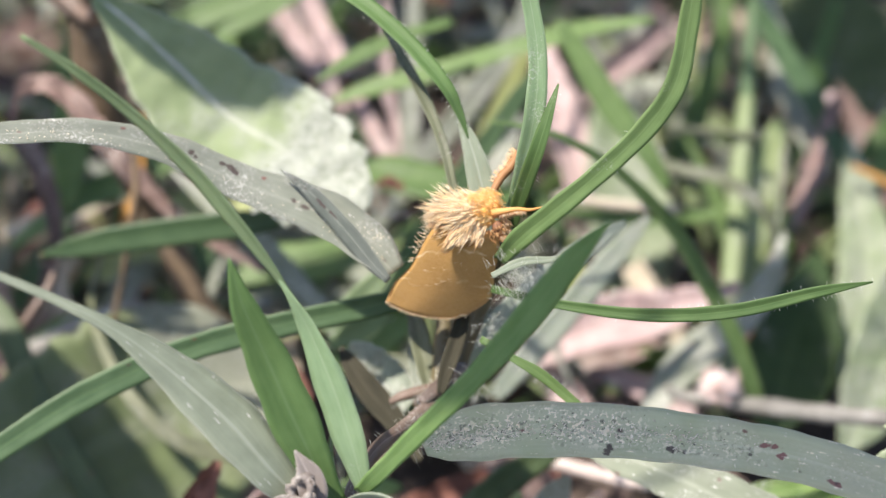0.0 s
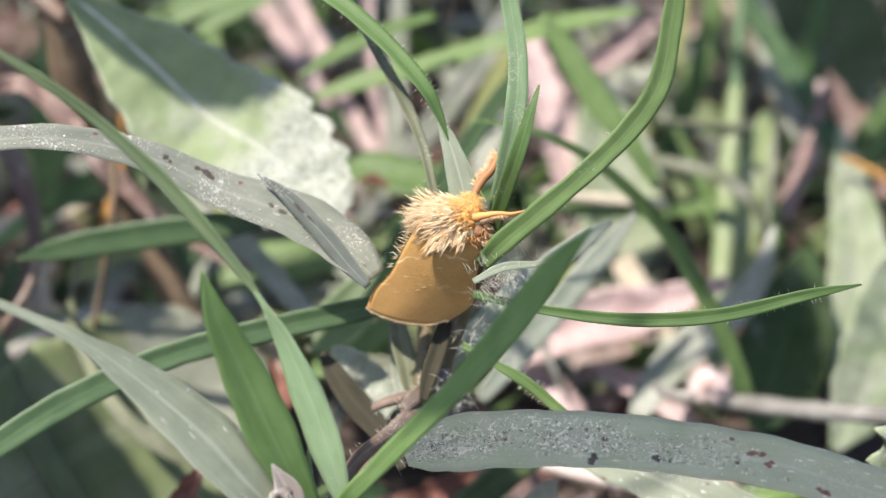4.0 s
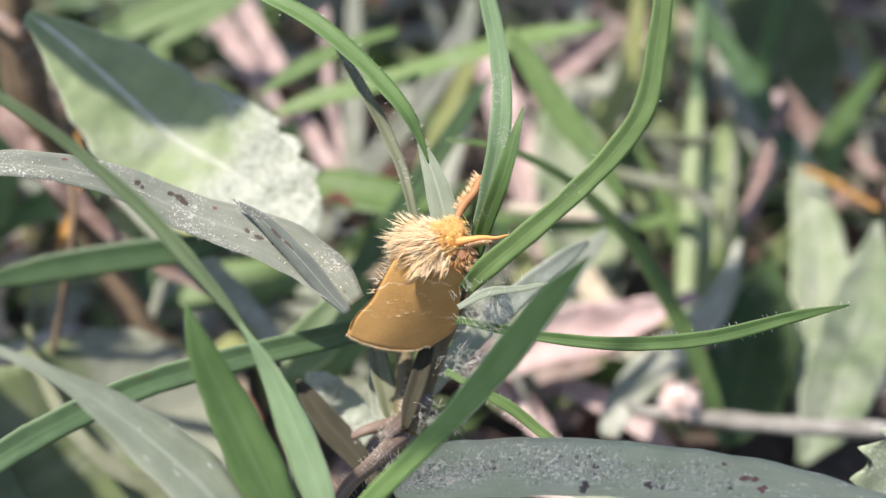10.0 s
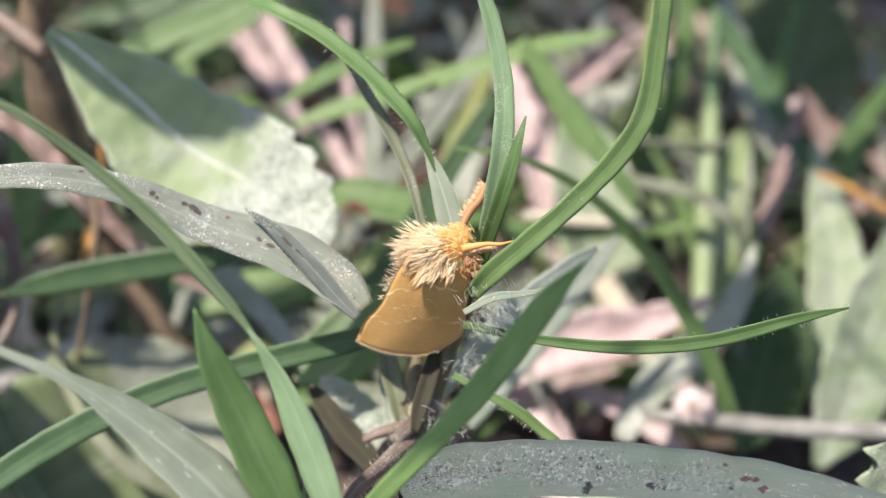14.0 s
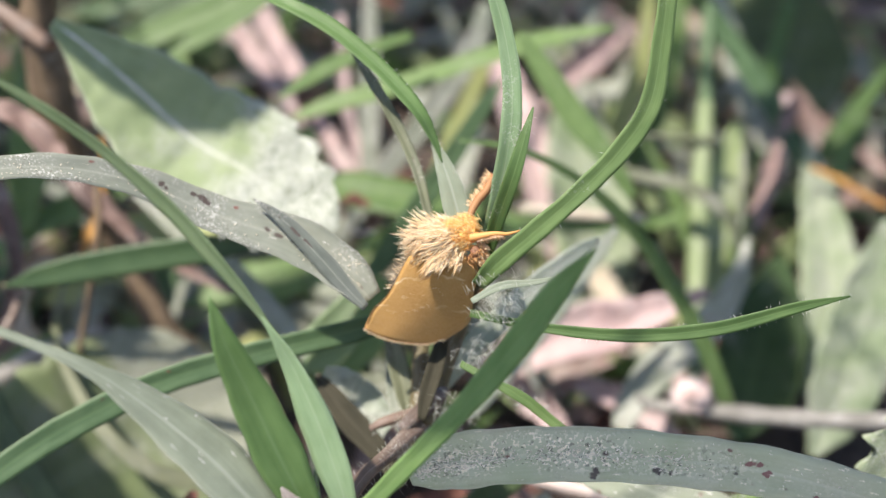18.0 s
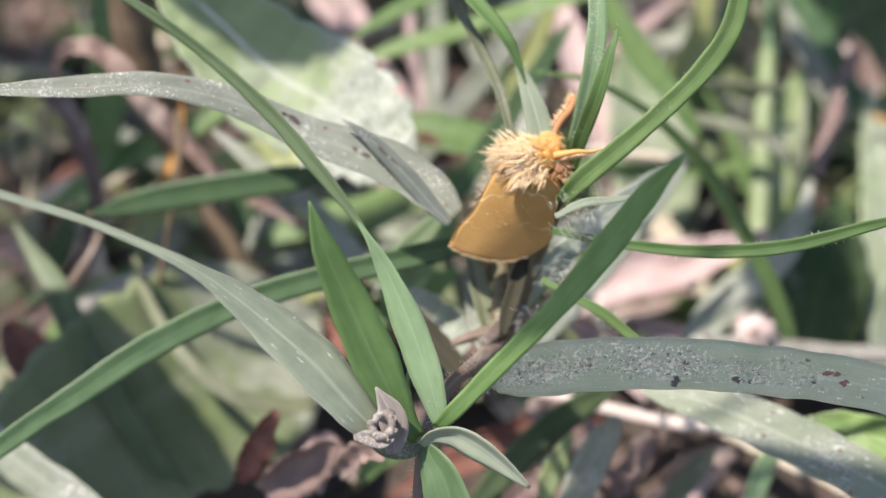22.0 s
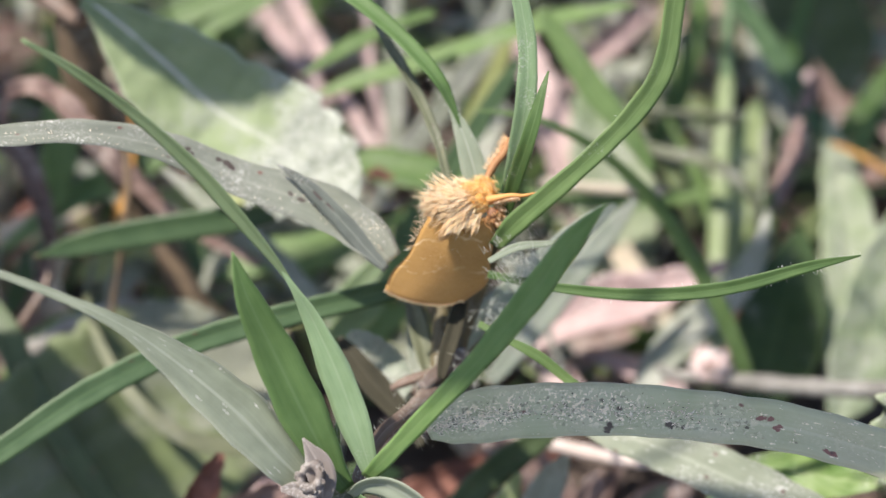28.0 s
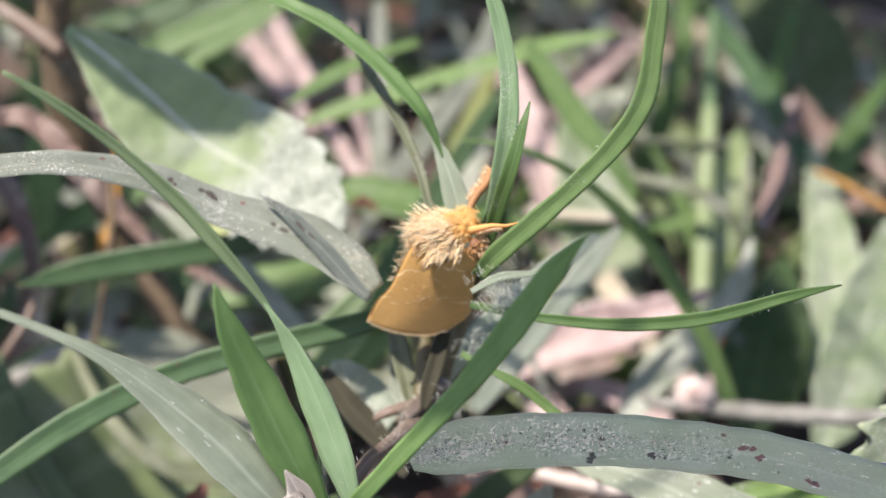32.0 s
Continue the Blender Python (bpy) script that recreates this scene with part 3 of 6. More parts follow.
blade(front, "leaf_blade", M["gritty"], [(-5.8, -14.1, 55.2, 1.15), (-4.0, -13.6, 55.8, 3.54), (-1.1, -13.3, 56.4, 4.40), (3.6, -13.7, 57.3, 4.36), (10.6, -14.4, 58.0, 4.21), (17.5, -15.4, 58.1, 4.08), (24.2, -16.6, 57.9, 3.94), (31.2, -18.4, 56.9, 3.80), (38.1, -20.5, 55.5, 3.58)], 24, .14)
blade(front, "leaf_blade", M["dusty_long"], [(-50.0, -0.9, 77.2, 0.97), (-43.6, 1.6, 76.1, 2.07), (-37.0, 4.2, 75.0, 2.31), (-30.0, 5.7, 72.4, 2.76), (-23.6, 5.5, 69.1, 3.41), (-16.3, 4.7, 66.6, 4.20), (-12.0, 2.9, 64.5, 3.80), (-9.6, 1.0, 62.8, 2.20)], 30, .2)
# separate dark strip laid in for the shaded underside of the fold above
blade(front, "leaf_blade", M["foldshade"], [(-20.1, 6.1, 70.4, 0.10), (-17.8, 5.1, 69.2, 1.10), (-15.7, 3.9, 67.6, 1.60), (-13.6, 2.4, 65.9, 1.80), (-11.7, 1.0, 64.2, 1.60), (-9.9, -0.2, 62.8, 0.70)], -10, .1)
blade(front, "leaf_blade", M["midblade"], [(-26.7, 26.1, 87.1, 0.50), (-23.4, 22.8, 85.6, 1.00), (-20.3, 19.9, 84.7, 1.25), (-17.4, 17.3, 84.4, 1.35), (-13.1, 15.2, 82.9, 1.55), (-8.8, 12.3, 80.4, 1.53), (-5.3, 9.3, 77.7, 1.32), (-3.9, 8.3, 75.4, 0.76), (-3.0, 7.4, 73.3, 0.20)], 28, .3)
blade(front, "leaf_blade", M["greyblade"], [(-4.4, 9.2, 76.2, 0.10), (-3.7, 8.3, 74.7, 0.61), (-3.0, 7.4, 73.3, 1.43), (-2.3, 6.2, 71.7, 2.04), (-1.6, 4.8, 69.6, 2.34), (-0.7, 2.9, 66.9, 2.03)], -10, .2)
blade(front, "leaf_blade", M["olive"], [(-11.2, 16.3, 79.8, 0.53), (-9.3, 14.5, 77.3, 0.95), (-7.1, 12.3, 74.1, 1.05), (-5.4, 9.3, 71.3, 0.94), (-4.3, 6.1, 68.4, 0.83), (-3.6, 3.6, 66.3, 0.72)], 20, .3)
blade(front, "leaf_blade", M["mint"], [(1.1, 8.4, 90.4, 1.14), (2.2, 7.1, 87.0, 1.43), (3.0, 5.1, 82.7, 1.63), (2.9, 3.5, 78.7, 1.79), (2.2, 2.9, 74.0, 1.67), (1.3, 3.0, 68.7, 1.36), (0.7, 2.8, 65.2, 1.12)], -5, .3)
blade(front, "leaf_blade", M["green"], [(4.8, 3.8, 80.8, 0.14), (4.1, 2.4, 78.8, 0.86), (3.1, 1.2, 75.5, 1.35), (2.0, 2.0, 71.1, 1.39), (1.1, 2.9, 66.9, 1.12), (0.6, 3.2, 64.2, 0.93)], -20, .3)
blade(front, "leaf_blade", M["fresh"], [(16.1, 8.5, 90.6, 1.60), (15.5, 6.1, 85.6, 1.75), (14.6, 3.9, 80.9, 1.95), (12.2, 2.5, 77.3, 1.87), (8.5, 0.7, 74.0, 1.74), (4.7, -0.8, 71.0, 1.84), (1.8, -1.5, 68.5, 1.86), (0.1, -1.1, 65.9, 1.29)], 10, .25)
blade(front, "leaf_blade", M["green"], [(31.8, -3.9, 66.5, 0.14), (27.3, -4.5, 65.8, 0.96), (20.4, -4.8, 63.8, 1.26), (13.2, -4.4, 62.8, 1.18), (5.9, -3.3, 62.8, 0.89), (-0.6, -1.1, 62.8, 0.66)], 8, .3)
blade(front, "leaf_blade", M["deep"], [(-57.1, -14.1, 42.7, 1.87), (-49.7, -7.9, 45.3, 2.13), (-46.9, -6.0, 46.3, 2.35), (-39.4, -1.6, 49.4, 2.71), (-30.1, 2.4, 52.1, 2.51), (-20.8, 4.0, 54.3, 2.40), (-10.5, 5.4, 56.3, 2.17), (-5.0, 5.0, 59.0, 1.50)], -12, .2)
blade(front, "leaf_blade", M["fresh"], [(8.9, -8.4, 54.0, 0.70), (6.7, -6.6, 54.8, 0.90), (4.1, -5.5, 56.6, 1.01), (1.3, -4.5, 57.8, 0.70), (-1.5, -3.0, 58.6, 0.61)], 0, .2)
blade(front, "leaf_blade", M["paper"], [(12.6, 18.7, 57.3, 0.50), (10.4, 15.5, 57.9, 1.70), (6.5, 10.6, 57.9, 2.30), (2.6, 6.3, 57.0, 2.30), (-0.8, 3.5, 54.7, 2.10), (-3.6, 1.6, 51.9, 1.50)], 12, .15)
blade(front, "leaf_blade", M["greyblade"], [(7.9, -1.1, 66.8, 0.10), (4.9, -1.8, 66.6, 0.54), (2.0, -2.5, 66.7, 0.75), (-0.5, -3.8, 66.1, 0.50)], -10, .2)
stalk(front, "stem", M["stem"], [(0.3, 2.8, 65.2, 0.9), (-0.6, 3.2, 61.1, 1.6), (-2.0, 2.5, 57.7, 2.0), (-3.3, 1.0, 54.8, 2.1), (-4.0, -0.5, 52.8, 2.0), (-4.6, -2.6, 51.0, 1.7)])
stalk(front, "stem", M["stem"], [(-5.1, 6.5, 58.0, 1.41), (-5.3, 2.1, 53.2, 1.72), (-5.5, -1.1, 51.0, 1.81), (-5.9, -3.7, 49.7, 1.58)])
stalk(front, "stem", M["redstem"], [(-4.9, 0.3, 52.2, 0.65), (-5.2, -2.2, 50.8, 1.29), (-6.5, -5.1, 51.6, 1.58), (-8.0, -9.0, 53.1, 1.32), (-9.8, -13.4, 54.7, 1.28), (-11.2, -18.4, 55.3, 1.14), (-11.7, -20.8, 53.5, 1.31), (-12.0, -23.2, 50.0, 1.41), (-12.1, -29.1, 41.6, 1.69), (-12.0, -32.5, 30.0, 1.8), (-11.0, -33.0, 14.0, 1.9), (-10.0, -31.0, -3.0, 2.0)])
blade(front, "leaf_blade", M["greyblade"], [(-11.9, -22.0, 55.7, 0.64), (-10.7, -21.9, 56.6, 1.38), (-8.9, -22.2, 56.9, 2.01), (-6.9, -23.1, 56.4, 2.18), (-4.9, -24.0, 55.2, 1.45), (-2.9, -25.0, 53.8, 0.27)], -30, .35)
blade(front, "leaf_blade", M["deep"], [(-11.6, -21.6, 55.4, 0.55), (-10.9, -22.7, 54.7, 2.30), (-9.9, -24.1, 53.5, 3.57), (-9.1, -25.7, 51.2, 3.85), (-8.7, -28.0, 47.9, 2.29)], -25, .3)
blade(front, "leaf_blade", M["pale"], [(-13.0, -17.8, 60.1, 0.19), (-13.1, -18.9, 58.6, 0.74), (-12.9, -19.9, 57.1, 1.11), (-11.9, -21.1, 55.4, 0.93)], -10, .3)
blade(front, "leaf_blade", M["olive"], [(-15.9, -21.3, 56.7, 1.38), (-14.7, -21.5, 55.5, 2.31), (-13.1, -21.4, 54.9, 2.04), (-11.7, -20.8, 55.0, 1.12)], -10, .4)
blade(front, "leaf_blade", M["dusty"], [(-7.9, 8.7, 56.3, 0.34), (-8.4, 6.8, 52.1, 0.90), (-8.0, 3.5, 48.9, 1.24), (-6.9, 0.2, 47.4, 1.11)], 10, .2)
part("papery_sheath", ribbon_mesh([(-15.4, 8.9, 47.4, 1.6), (-13.8, 7.6, 47.1, 4.1), (-11.9, 6.3, 46.1, 4.9), (-10.2, 4.6, 45.5, 4.3), (-8.8, 2.9, 44.9, 1.6)], -10, .2, 0.1, curl=-0.25, steps=12, cols=15, seed=seed(), crumple=0.9), M["paper"], front, "crumpled translucent pale sheath")
# dark sheath added to fill the shaded gap under the papery one
blade(front, "leaf_sheath", M["shadesheath"], [(-15.7, 6.2, 49.9, 0.56), (-14.4, 4.4, 49.1, 1.82), (-12.5, 2.3, 47.8, 2.52), (-10.3, 0.2, 46.5, 2.38), (-8.5, -1.8, 45.3, 1.68), (-7.2, -3.7, 44.2, 0.84)], 8, .5)
blade(front, "leaf_sheath", M["olive"], [(-8.2, 4.6, 56.7, 1.20), (-7.6, 3.0, 54.2, 1.90), (-6.9, 1.1, 52.2, 1.80), (-6.4, -0.6, 50.4, 1.00)], 10, .4)
# second sheath in the shade-darkened colour, beside the stem
blade(front, "leaf_sheath", M["shadesheath"], [(-3.1, 0.7, 58.5, 1.10), (-3.8, -0.8, 56.3, 1.60), (-4.6, -2.5, 54.4, 1.40), (-5.1, -3.8, 52.7, 0.70)], -8, .5)
stalk(front, "stem", M["pinkstem"], [(-2.9, -0.4, 53.5, 0.80), (-3.4, -0.9, 53.3, 1.50), (-4.0, -1.3, 53.0, 1.80), (-4.7, -1.9, 52.6, 1.60), (-5.6, -2.7, 52.2, 1.50), (-6.9, -4.4, 52.1, 1.20)])
stalk(front, "stem", M["redstem"], [(-4.9, -1.0, 51.8, 0.78), (-6.3, -1.3, 51.2, 1.02), (-7.8, -2.0, 51.2, 1.02), (-9.0, -2.4, 51.0, 0.90), (-9.9, -2.4, 50.4, 0.54)])
blade(tuftb, "leaf_blade", M["paper"], [(16.9, 37.6, 46.0, 0.80), (13.7, 34.7, 43.7, 2.40), (9.6, 30.9, 40.1, 3.20), (5.5, 27.2, 36.7, 3.20), (2.0, 23.9, 33.8, 2.80), (-0.8, 21.0, 31.6, 1.60)], 12, .15)
blade(tuftb, "leaf_blade", M["dusty"], [(7.3, 5.2, 34.6, 1.00), (6.0, 5.4, 31.5, 3.30), (4.4, 4.4, 28.3, 3.90), (3.1, 3.3, 25.1, 3.60), (2.1, 2.2, 21.9, 1.50)], 12, .2)
blade(tuftb, "leaf_blade", M["pale"], [(2.4, 6.2, 31.2, 0.60), (1.4, 5.7, 28.7, 2.20), (0.4, 5.0, 26.0, 2.70), (-0.7, 3.9, 22.7, 1.20)], 12, .2)
blade(tuftb, "leaf_blade", M["mint"], [(25.5, 9.8, 26.0, 0.70), (24.4, 8.7, 24.4, 2.40), (23.5, 7.2, 22.4, 2.60), (22.5, 5.7, 20.3, 1.20)], 12, .2)
blade(tuftb, "leaf_blade", M["olive"], [(19.0, 11.1, 24.7, 0.80), (17.1, 9.7, 22.9, 2.40), (14.9, 8.2, 20.8, 2.60), (12.9, 6.6, 18.8, 1.00)], 12, .2)
blade(tufta, "leaf_blade", M["fresh"], [(-67.5, 42.0, 15.6, 1.50), (-61.8, 43.6, 19.5, 5.00), (-54.7, 44.0, 21.5, 6.40), (-48.4, 43.2, 21.9, 5.20), (-43.0, 41.6, 21.1, 1.50)], 12, .2)
blade(tufta, "leaf_blade", M["fresh"], [(-21.6, 29.5, 27.3, 1.00), (-18.9, 30.6, 28.8, 3.60), (-16.1, 31.6, 30.2, 4.00), (-13.0, 32.8, 31.8, 3.00), (-10.5, 33.8, 33.1, 0.80)], 12, .2)
blade(tufta, "leaf_blade", M["dusty"], [(-61.8, 3.1, 36.3, 2.20), (-58.4, 0.6, 34.2, 3.60), (-53.9, -1.9, 32.1, 4.20), (-48.8, -4.3, 30.0, 4.00), (-43.8, -6.7, 28.0, 1.20)], 12, .2)
stalk(weed, "stalk", M["bark"], [(-49.5, 53.0, 74.0, 3.60), (-50.5, 51.9, 70.6, 4.00), (-51.4, 51.3, 66.2, 4.60), (-51.2, 50.3, 57.7, 5.20), (-49.5, 49.6, 47.7, 4.80), (-46.5, 48.4, 40.4, 4.20), (-43.8, 46.6, 35.0, 3.70), (-39.7, 42.8, 26.7, 4.3), (-36.4, 41.7, 21.9, 4.5), (-34.5, 43.9, 12.4, 4.2)])
stalk(weed, "petiole", M["redstem"], [(-58.5, 53.2, 69.4, 1.80), (-55.5, 51.2, 68.1, 2.30), (-52.5, 49.4, 67.0, 2.50), (-48.6, 44.7, 67.1, 1.80), (-45.2, 38.1, 71.4, 1.40)])
# background blade dimmed by its colour instead of by a cast shadow
blade(tufta, "leaf_blade", M["shadegrass"], [(-52.4, 26.0, 46.5, 0.39), (-47.2, 26.7, 47.6, 2.72), (-38.1, 27.6, 48.9, 3.23), (-29.0, 28.4, 49.9, 2.97), (-23.2, 28.9, 50.7, 1.16)], -15, .15)
blade(tufta, "leaf_blade", M["fresh"], [(-60.3, 71.4, 53.4, 3.14), (-59.9, 66.0, 45.7, 5.17), (-59.7, 59.5, 39.5, 4.81), (-60.3, 55.5, 33.8, 2.33)], 10, .2)
blade(tufta, "leaf_blade", M["fresh"], [(-68.2, 53.9, 28.3, 1.57), (-59.6, 57.5, 33.5, 3.91), (-50.9, 59.7, 36.7, 4.22), (-43.1, 62.2, 40.2, 2.35)], 30, .2)
blade(tufta, "leaf_blade", M["olive"], [(-50.4, 39.2, 37.2, 0.39), (-50.0, 31.6, 35.7, 0.84), (-46.5, 24.5, 33.4, 1.19), (-42.2, 19.3, 30.7, 1.52), (-36.9, 16.8, 27.2, 1.80), (-31.9, 17.4, 24.9, 2.08), (-27.5, 19.0, 24.0, 1.65)], 30, .1)
blade(tufta, "leaf_blade", M["spotdeep"], [(-64.5, 32.5, 41.0, 0.40), (-61.4, 29.0, 38.4, 2.17), (-58.1, 25.3, 36.1, 3.22), (-54.8, 20.4, 32.3, 3.28), (-50.5, 16.0, 27.5, 3.05), (-45.0, 10.8, 21.7, 3.02), (-41.0, 7.5, 16.9, 2.61)], 10, .15)
blade(tufta, "leaf_blade", M["dusty"], [(-40.9, 42.4, 48.1, 0.42), (-36.0, 40.2, 44.9, 2.09), (-29.5, 36.7, 41.4, 2.36), (-23.9, 32.8, 37.4, 2.34), (-18.2, 27.6, 33.1, 1.36)], 20, .15)
blade(tufta, "leaf_blade", M["fresh"], [(-20.2, 34.5, 30.5, 0.71), (-16.7, 35.8, 32.2, 3.83), (-12.8, 37.6, 34.8, 3.40), (-11.0, 39.6, 37.8, 1.42)], 30, .15)
blade(tufta, "leaf_blade", M["fresh"], [(-39.1, 51.2, 24.5, 0.78), (-32.1, 53.0, 27.0, 4.68), (-24.9, 52.7, 28.2, 5.43), (-17.8, 52.9, 31.7, 4.61)], 20, .15)
blade(tuftb, "leaf_blade", M["fresh"], [(-24.2, 53.8, 54.9, 0.43), (-19.2, 57.3, 56.7, 2.18), (-13.4, 60.5, 58.2, 1.76), (-7.6, 63.2, 58.9, 1.18)], 20, .2)
blade(tuftb, "leaf_blade", M["fresh"], [(-23.8, 61.9, 47.6, 0.76), (-18.4, 63.0, 49.2, 2.44), (-10.0, 64.3, 51.0, 2.59), (-1.7, 65.8, 53.2, 2.59), (9.0, 67.6, 55.8, 2.58), (18.8, 68.6, 57.2, 0.76)], 30, .15)
blade(tuftb, "leaf_blade", M["dusty"], [(-15.9, 105.1, 46.5, 1.82), (-15.5, 93.7, 38.1, 2.84), (-15.5, 85.7, 31.4, 2.98), (-15.6, 78.6, 24.4, 1.74)], 20, .15)
blade(tuftb, "leaf_blade", M["dusty"], [(2.3, 91.3, 50.4, 1.70), (0.2, 87.4, 44.8, 3.23), (-6.2, 82.0, 37.1, 3.58), (-13.4, 76.7, 29.5, 3.06), (-20.3, 71.6, 20.6, 1.71)], 15, .2)
blade(tuftb, "leaf_blade", M["yellow"], [(2.9, 79.6, 49.3, 0.81), (0.9, 76.8, 45.3, 2.28), (-2.4, 72.6, 39.3, 2.44), (-5.3, 68.4, 33.3, 2.12), (-7.3, 65.9, 28.2, 1.64)], 10, .2)
blade(tuftb, "leaf_blade", M["deep"], [(3.9, 56.8, 56.0, 0.22), (1.5, 54.9, 53.2, 1.88), (-2.5, 52.1, 47.8, 2.47), (-6.9, 49.1, 41.9, 2.92), (-12.0, 45.7, 35.5, 2.64), (-16.5, 43.5, 30.7, 1.48)], 15, .2)
blade(tuftb, "leaf_blade", M["fresh"], [(-21.3, 55.5, 41.5, 1.51), (-16.8, 55.1, 41.0, 4.52), (-11.5, 53.7, 40.6, 4.95), (-4.0, 52.2, 40.1, 3.73), (1.3, 51.8, 39.5, 1.49)], 35, .15)
blade(tuftb, "leaf_blade", M["fresh"], [(-1.6, 26.5, 64.5, 0.22), (3.9, 28.4, 62.5, 0.72), (9.6, 31.7, 57.8, 1.03), (14.6, 34.4, 52.2, 1.42), (20.0, 35.9, 45.0, 1.83), (24.6, 35.0, 37.4, 2.12), (28.5, 33.2, 30.2, 2.27), (31.5, 31.3, 22.7, 1.92)], 20, .3)
blade(tuftb, "leaf_blade", M["fresh"], [(5.9, 60.0, 60.6, 1.16), (8.7, 57.5, 57.1, 2.89), (12.7, 54.0, 52.0, 3.47), (17.0, 50.9, 47.6, 2.60), (20.3, 48.7, 42.9, 1.16)], 10, .2)
blade(tuftb, "leaf_blade", M["dusty"], [(18.3, 31.4, 19.8, 2.16), (20.0, 34.9, 21.6, 3.78), (24.4, 39.8, 23.9, 4.72), (29.9, 43.8, 26.4, 4.47), (34.5, 49.2, 29.5, 3.00), (36.8, 55.0, 33.0, 0.40)], 20, .15)
blade(tuftb, "leaf_blade", M["spotted"], [(8.0, -0.1, 43.8, 0.56), (10.7, -1.2, 43.8, 2.79), (14.5, -2.5, 43.5, 4.10), (19.9, -4.5, 42.3, 4.61), (26.2, -6.9, 40.4, 4.69), (32.4, -9.5, 38.2, 4.32)], 25, .15)
blade(tuftb, "leaf_blade", M["spotdeep"], [(7.9, 13.3, 31.5, 0.38), (4.4, 12.4, 30.3, 2.92), (-0.7, 10.2, 27.2, 3.55), (-5.1, 7.7, 23.5, 3.17), (-8.3, 5.7, 20.7, 1.90)], 15, .2)
blade(tuftc, "leaf_blade", M["dusty"], [(39.2, 107.4, 45.4, 2.00), (41.5, 101.3, 37.8, 4.00), (43.7, 95.0, 31.9, 4.40), (46.3, 89.6, 27.2, 3.60), (48.1, 85.0, 23.7, 1.40)], 12, .2)
blade(tuftc, "leaf_blade", M["fresh"], [(67.0, 100.7, 35.1, 1.50), (61.4, 95.2, 30.9, 3.00), (56.1, 89.9, 26.9, 3.20), (52.0, 85.3, 23.9, 1.50)], 12, .2)
# top of the pale stem below: its shade is put in as deep green
stalk(tuftc, "stem", M["deep"], [(34.8, 88.7, 51.3, 1.70), (34.2, 82.8, 45.3, 1.90), (33.6, 77.1, 39.5, 2.20)])
stalk(tuftc, "stem", M["palestem"], [(33.8, 78.5, 41.0, 2.00), (33.6, 77.1, 39.5, 2.50), (32.3, 67.7, 30.8, 3.30), (31.0, 57.0, 23.3, 2.86), (29.7, 46.9, 19.9, 2.62), (28.5, 39.3, 18.5, 1.79)])
blade(tuftc, "leaf_blade", M["pale"], [(39.0, 80.4, 36.5, 0.80), (38.2, 77.9, 34.1, 3.40), (37.0, 74.2, 30.7, 4.80), (34.7, 65.3, 22.6, 4.62), (32.5, 57.4, 16.1, 2.44)], 15, .15)
blade(tuftc, "leaf_blade", M["deep"], [(35.8, 94.9, 47.7, 2.60), (39.2, 91.9, 43.4, 3.46), (43.7, 86.9, 37.8, 3.79), (48.2, 81.1, 31.1, 2.91), (50.7, 77.4, 25.9, 1.37)], 15, .2)
blade(tuftc, "leaf_blade", M["yellow"], [(29.0, 109.2, 44.5, 1.84), (27.4, 101.2, 36.3, 3.11), (24.1, 95.1, 29.2, 3.64), (20.8, 90.2, 23.7, 3.26), (19.4, 85.5, 17.0, 1.81)], 15, .2)
blade(tuftc, "leaf_blade", M["fresh"], [(35.1, 117.7, 41.0, 2.87), (33.2, 108.6, 32.7, 3.78), (29.6, 101.0, 25.0, 4.13), (25.7, 95.4, 18.6, 2.80)], 15, .2)
blade(tuftc, "leaf_blade", M["midblade"], [(52.3, 112.3, 41.1, 2.20), (48.6, 104.2, 32.7, 3.00), (46.6, 96.7, 25.2, 3.40), (45.6, 89.3, 17.8, 3.60), (42.1, 81.6, 9.8, 3.63), (38.1, 74.9, 3.4, 1.80)], 25, .15)
blade(tuftc, "leaf_blade", M["olive"], [(18.0, 64.4, 38.7, 0.63), (23.4, 62.7, 37.8, 1.72), (29.5, 61.1, 37.0, 1.87), (34.5, 58.8, 33.8, 1.87), (36.7, 56.7, 29.1, 0.94)], 30, .1)
blade(tuftc, "leaf_blade", M["pale"], [(55.6, 83.1, 18.3, 0.89), (50.0, 79.8, 15.2, 3.55), (44.5, 75.5, 10.6, 4.60), (39.9, 71.3, 6.1, 4.05), (35.3, 67.5, 2.3, 1.76)], 20, .15)
blade(tuftc, "leaf_blade", M["fresh"], [(60.9, 89.4, 32.0, 0.88), (56.4, 84.6, 26.7, 3.16), (52.7, 79.8, 21.4, 3.49), (49.8, 74.1, 14.8, 2.61)], 20, .15)
blade(tuftc, "leaf_blade", M["fresh"], [(26.8, 87.5, 29.2, 0.53), (31.2, 82.4, 22.0, 2.65), (34.5, 75.6, 13.8, 3.16), (36.1, 68.8, 5.7, 2.62)], 20, .15)
blade(tuftc, "leaf_blade", M["fresh"], [(4.4, 73.2, 24.6, 0.85), (13.7, 72.5, 23.5, 2.54), (23.9, 72.7, 23.8, 2.88), (32.3, 73.2, 24.5, 1.69)], 30, .15)
blade(tufta, "leaf_blade", M["deep"], [(-44.4, 44.0, 22.1, 0.76), (-42.1, 46.6, 25.8, 3.05), (-40.6, 49.7, 30.2, 3.51), (-41.4, 52.8, 34.6, 1.22)], 10, .2)
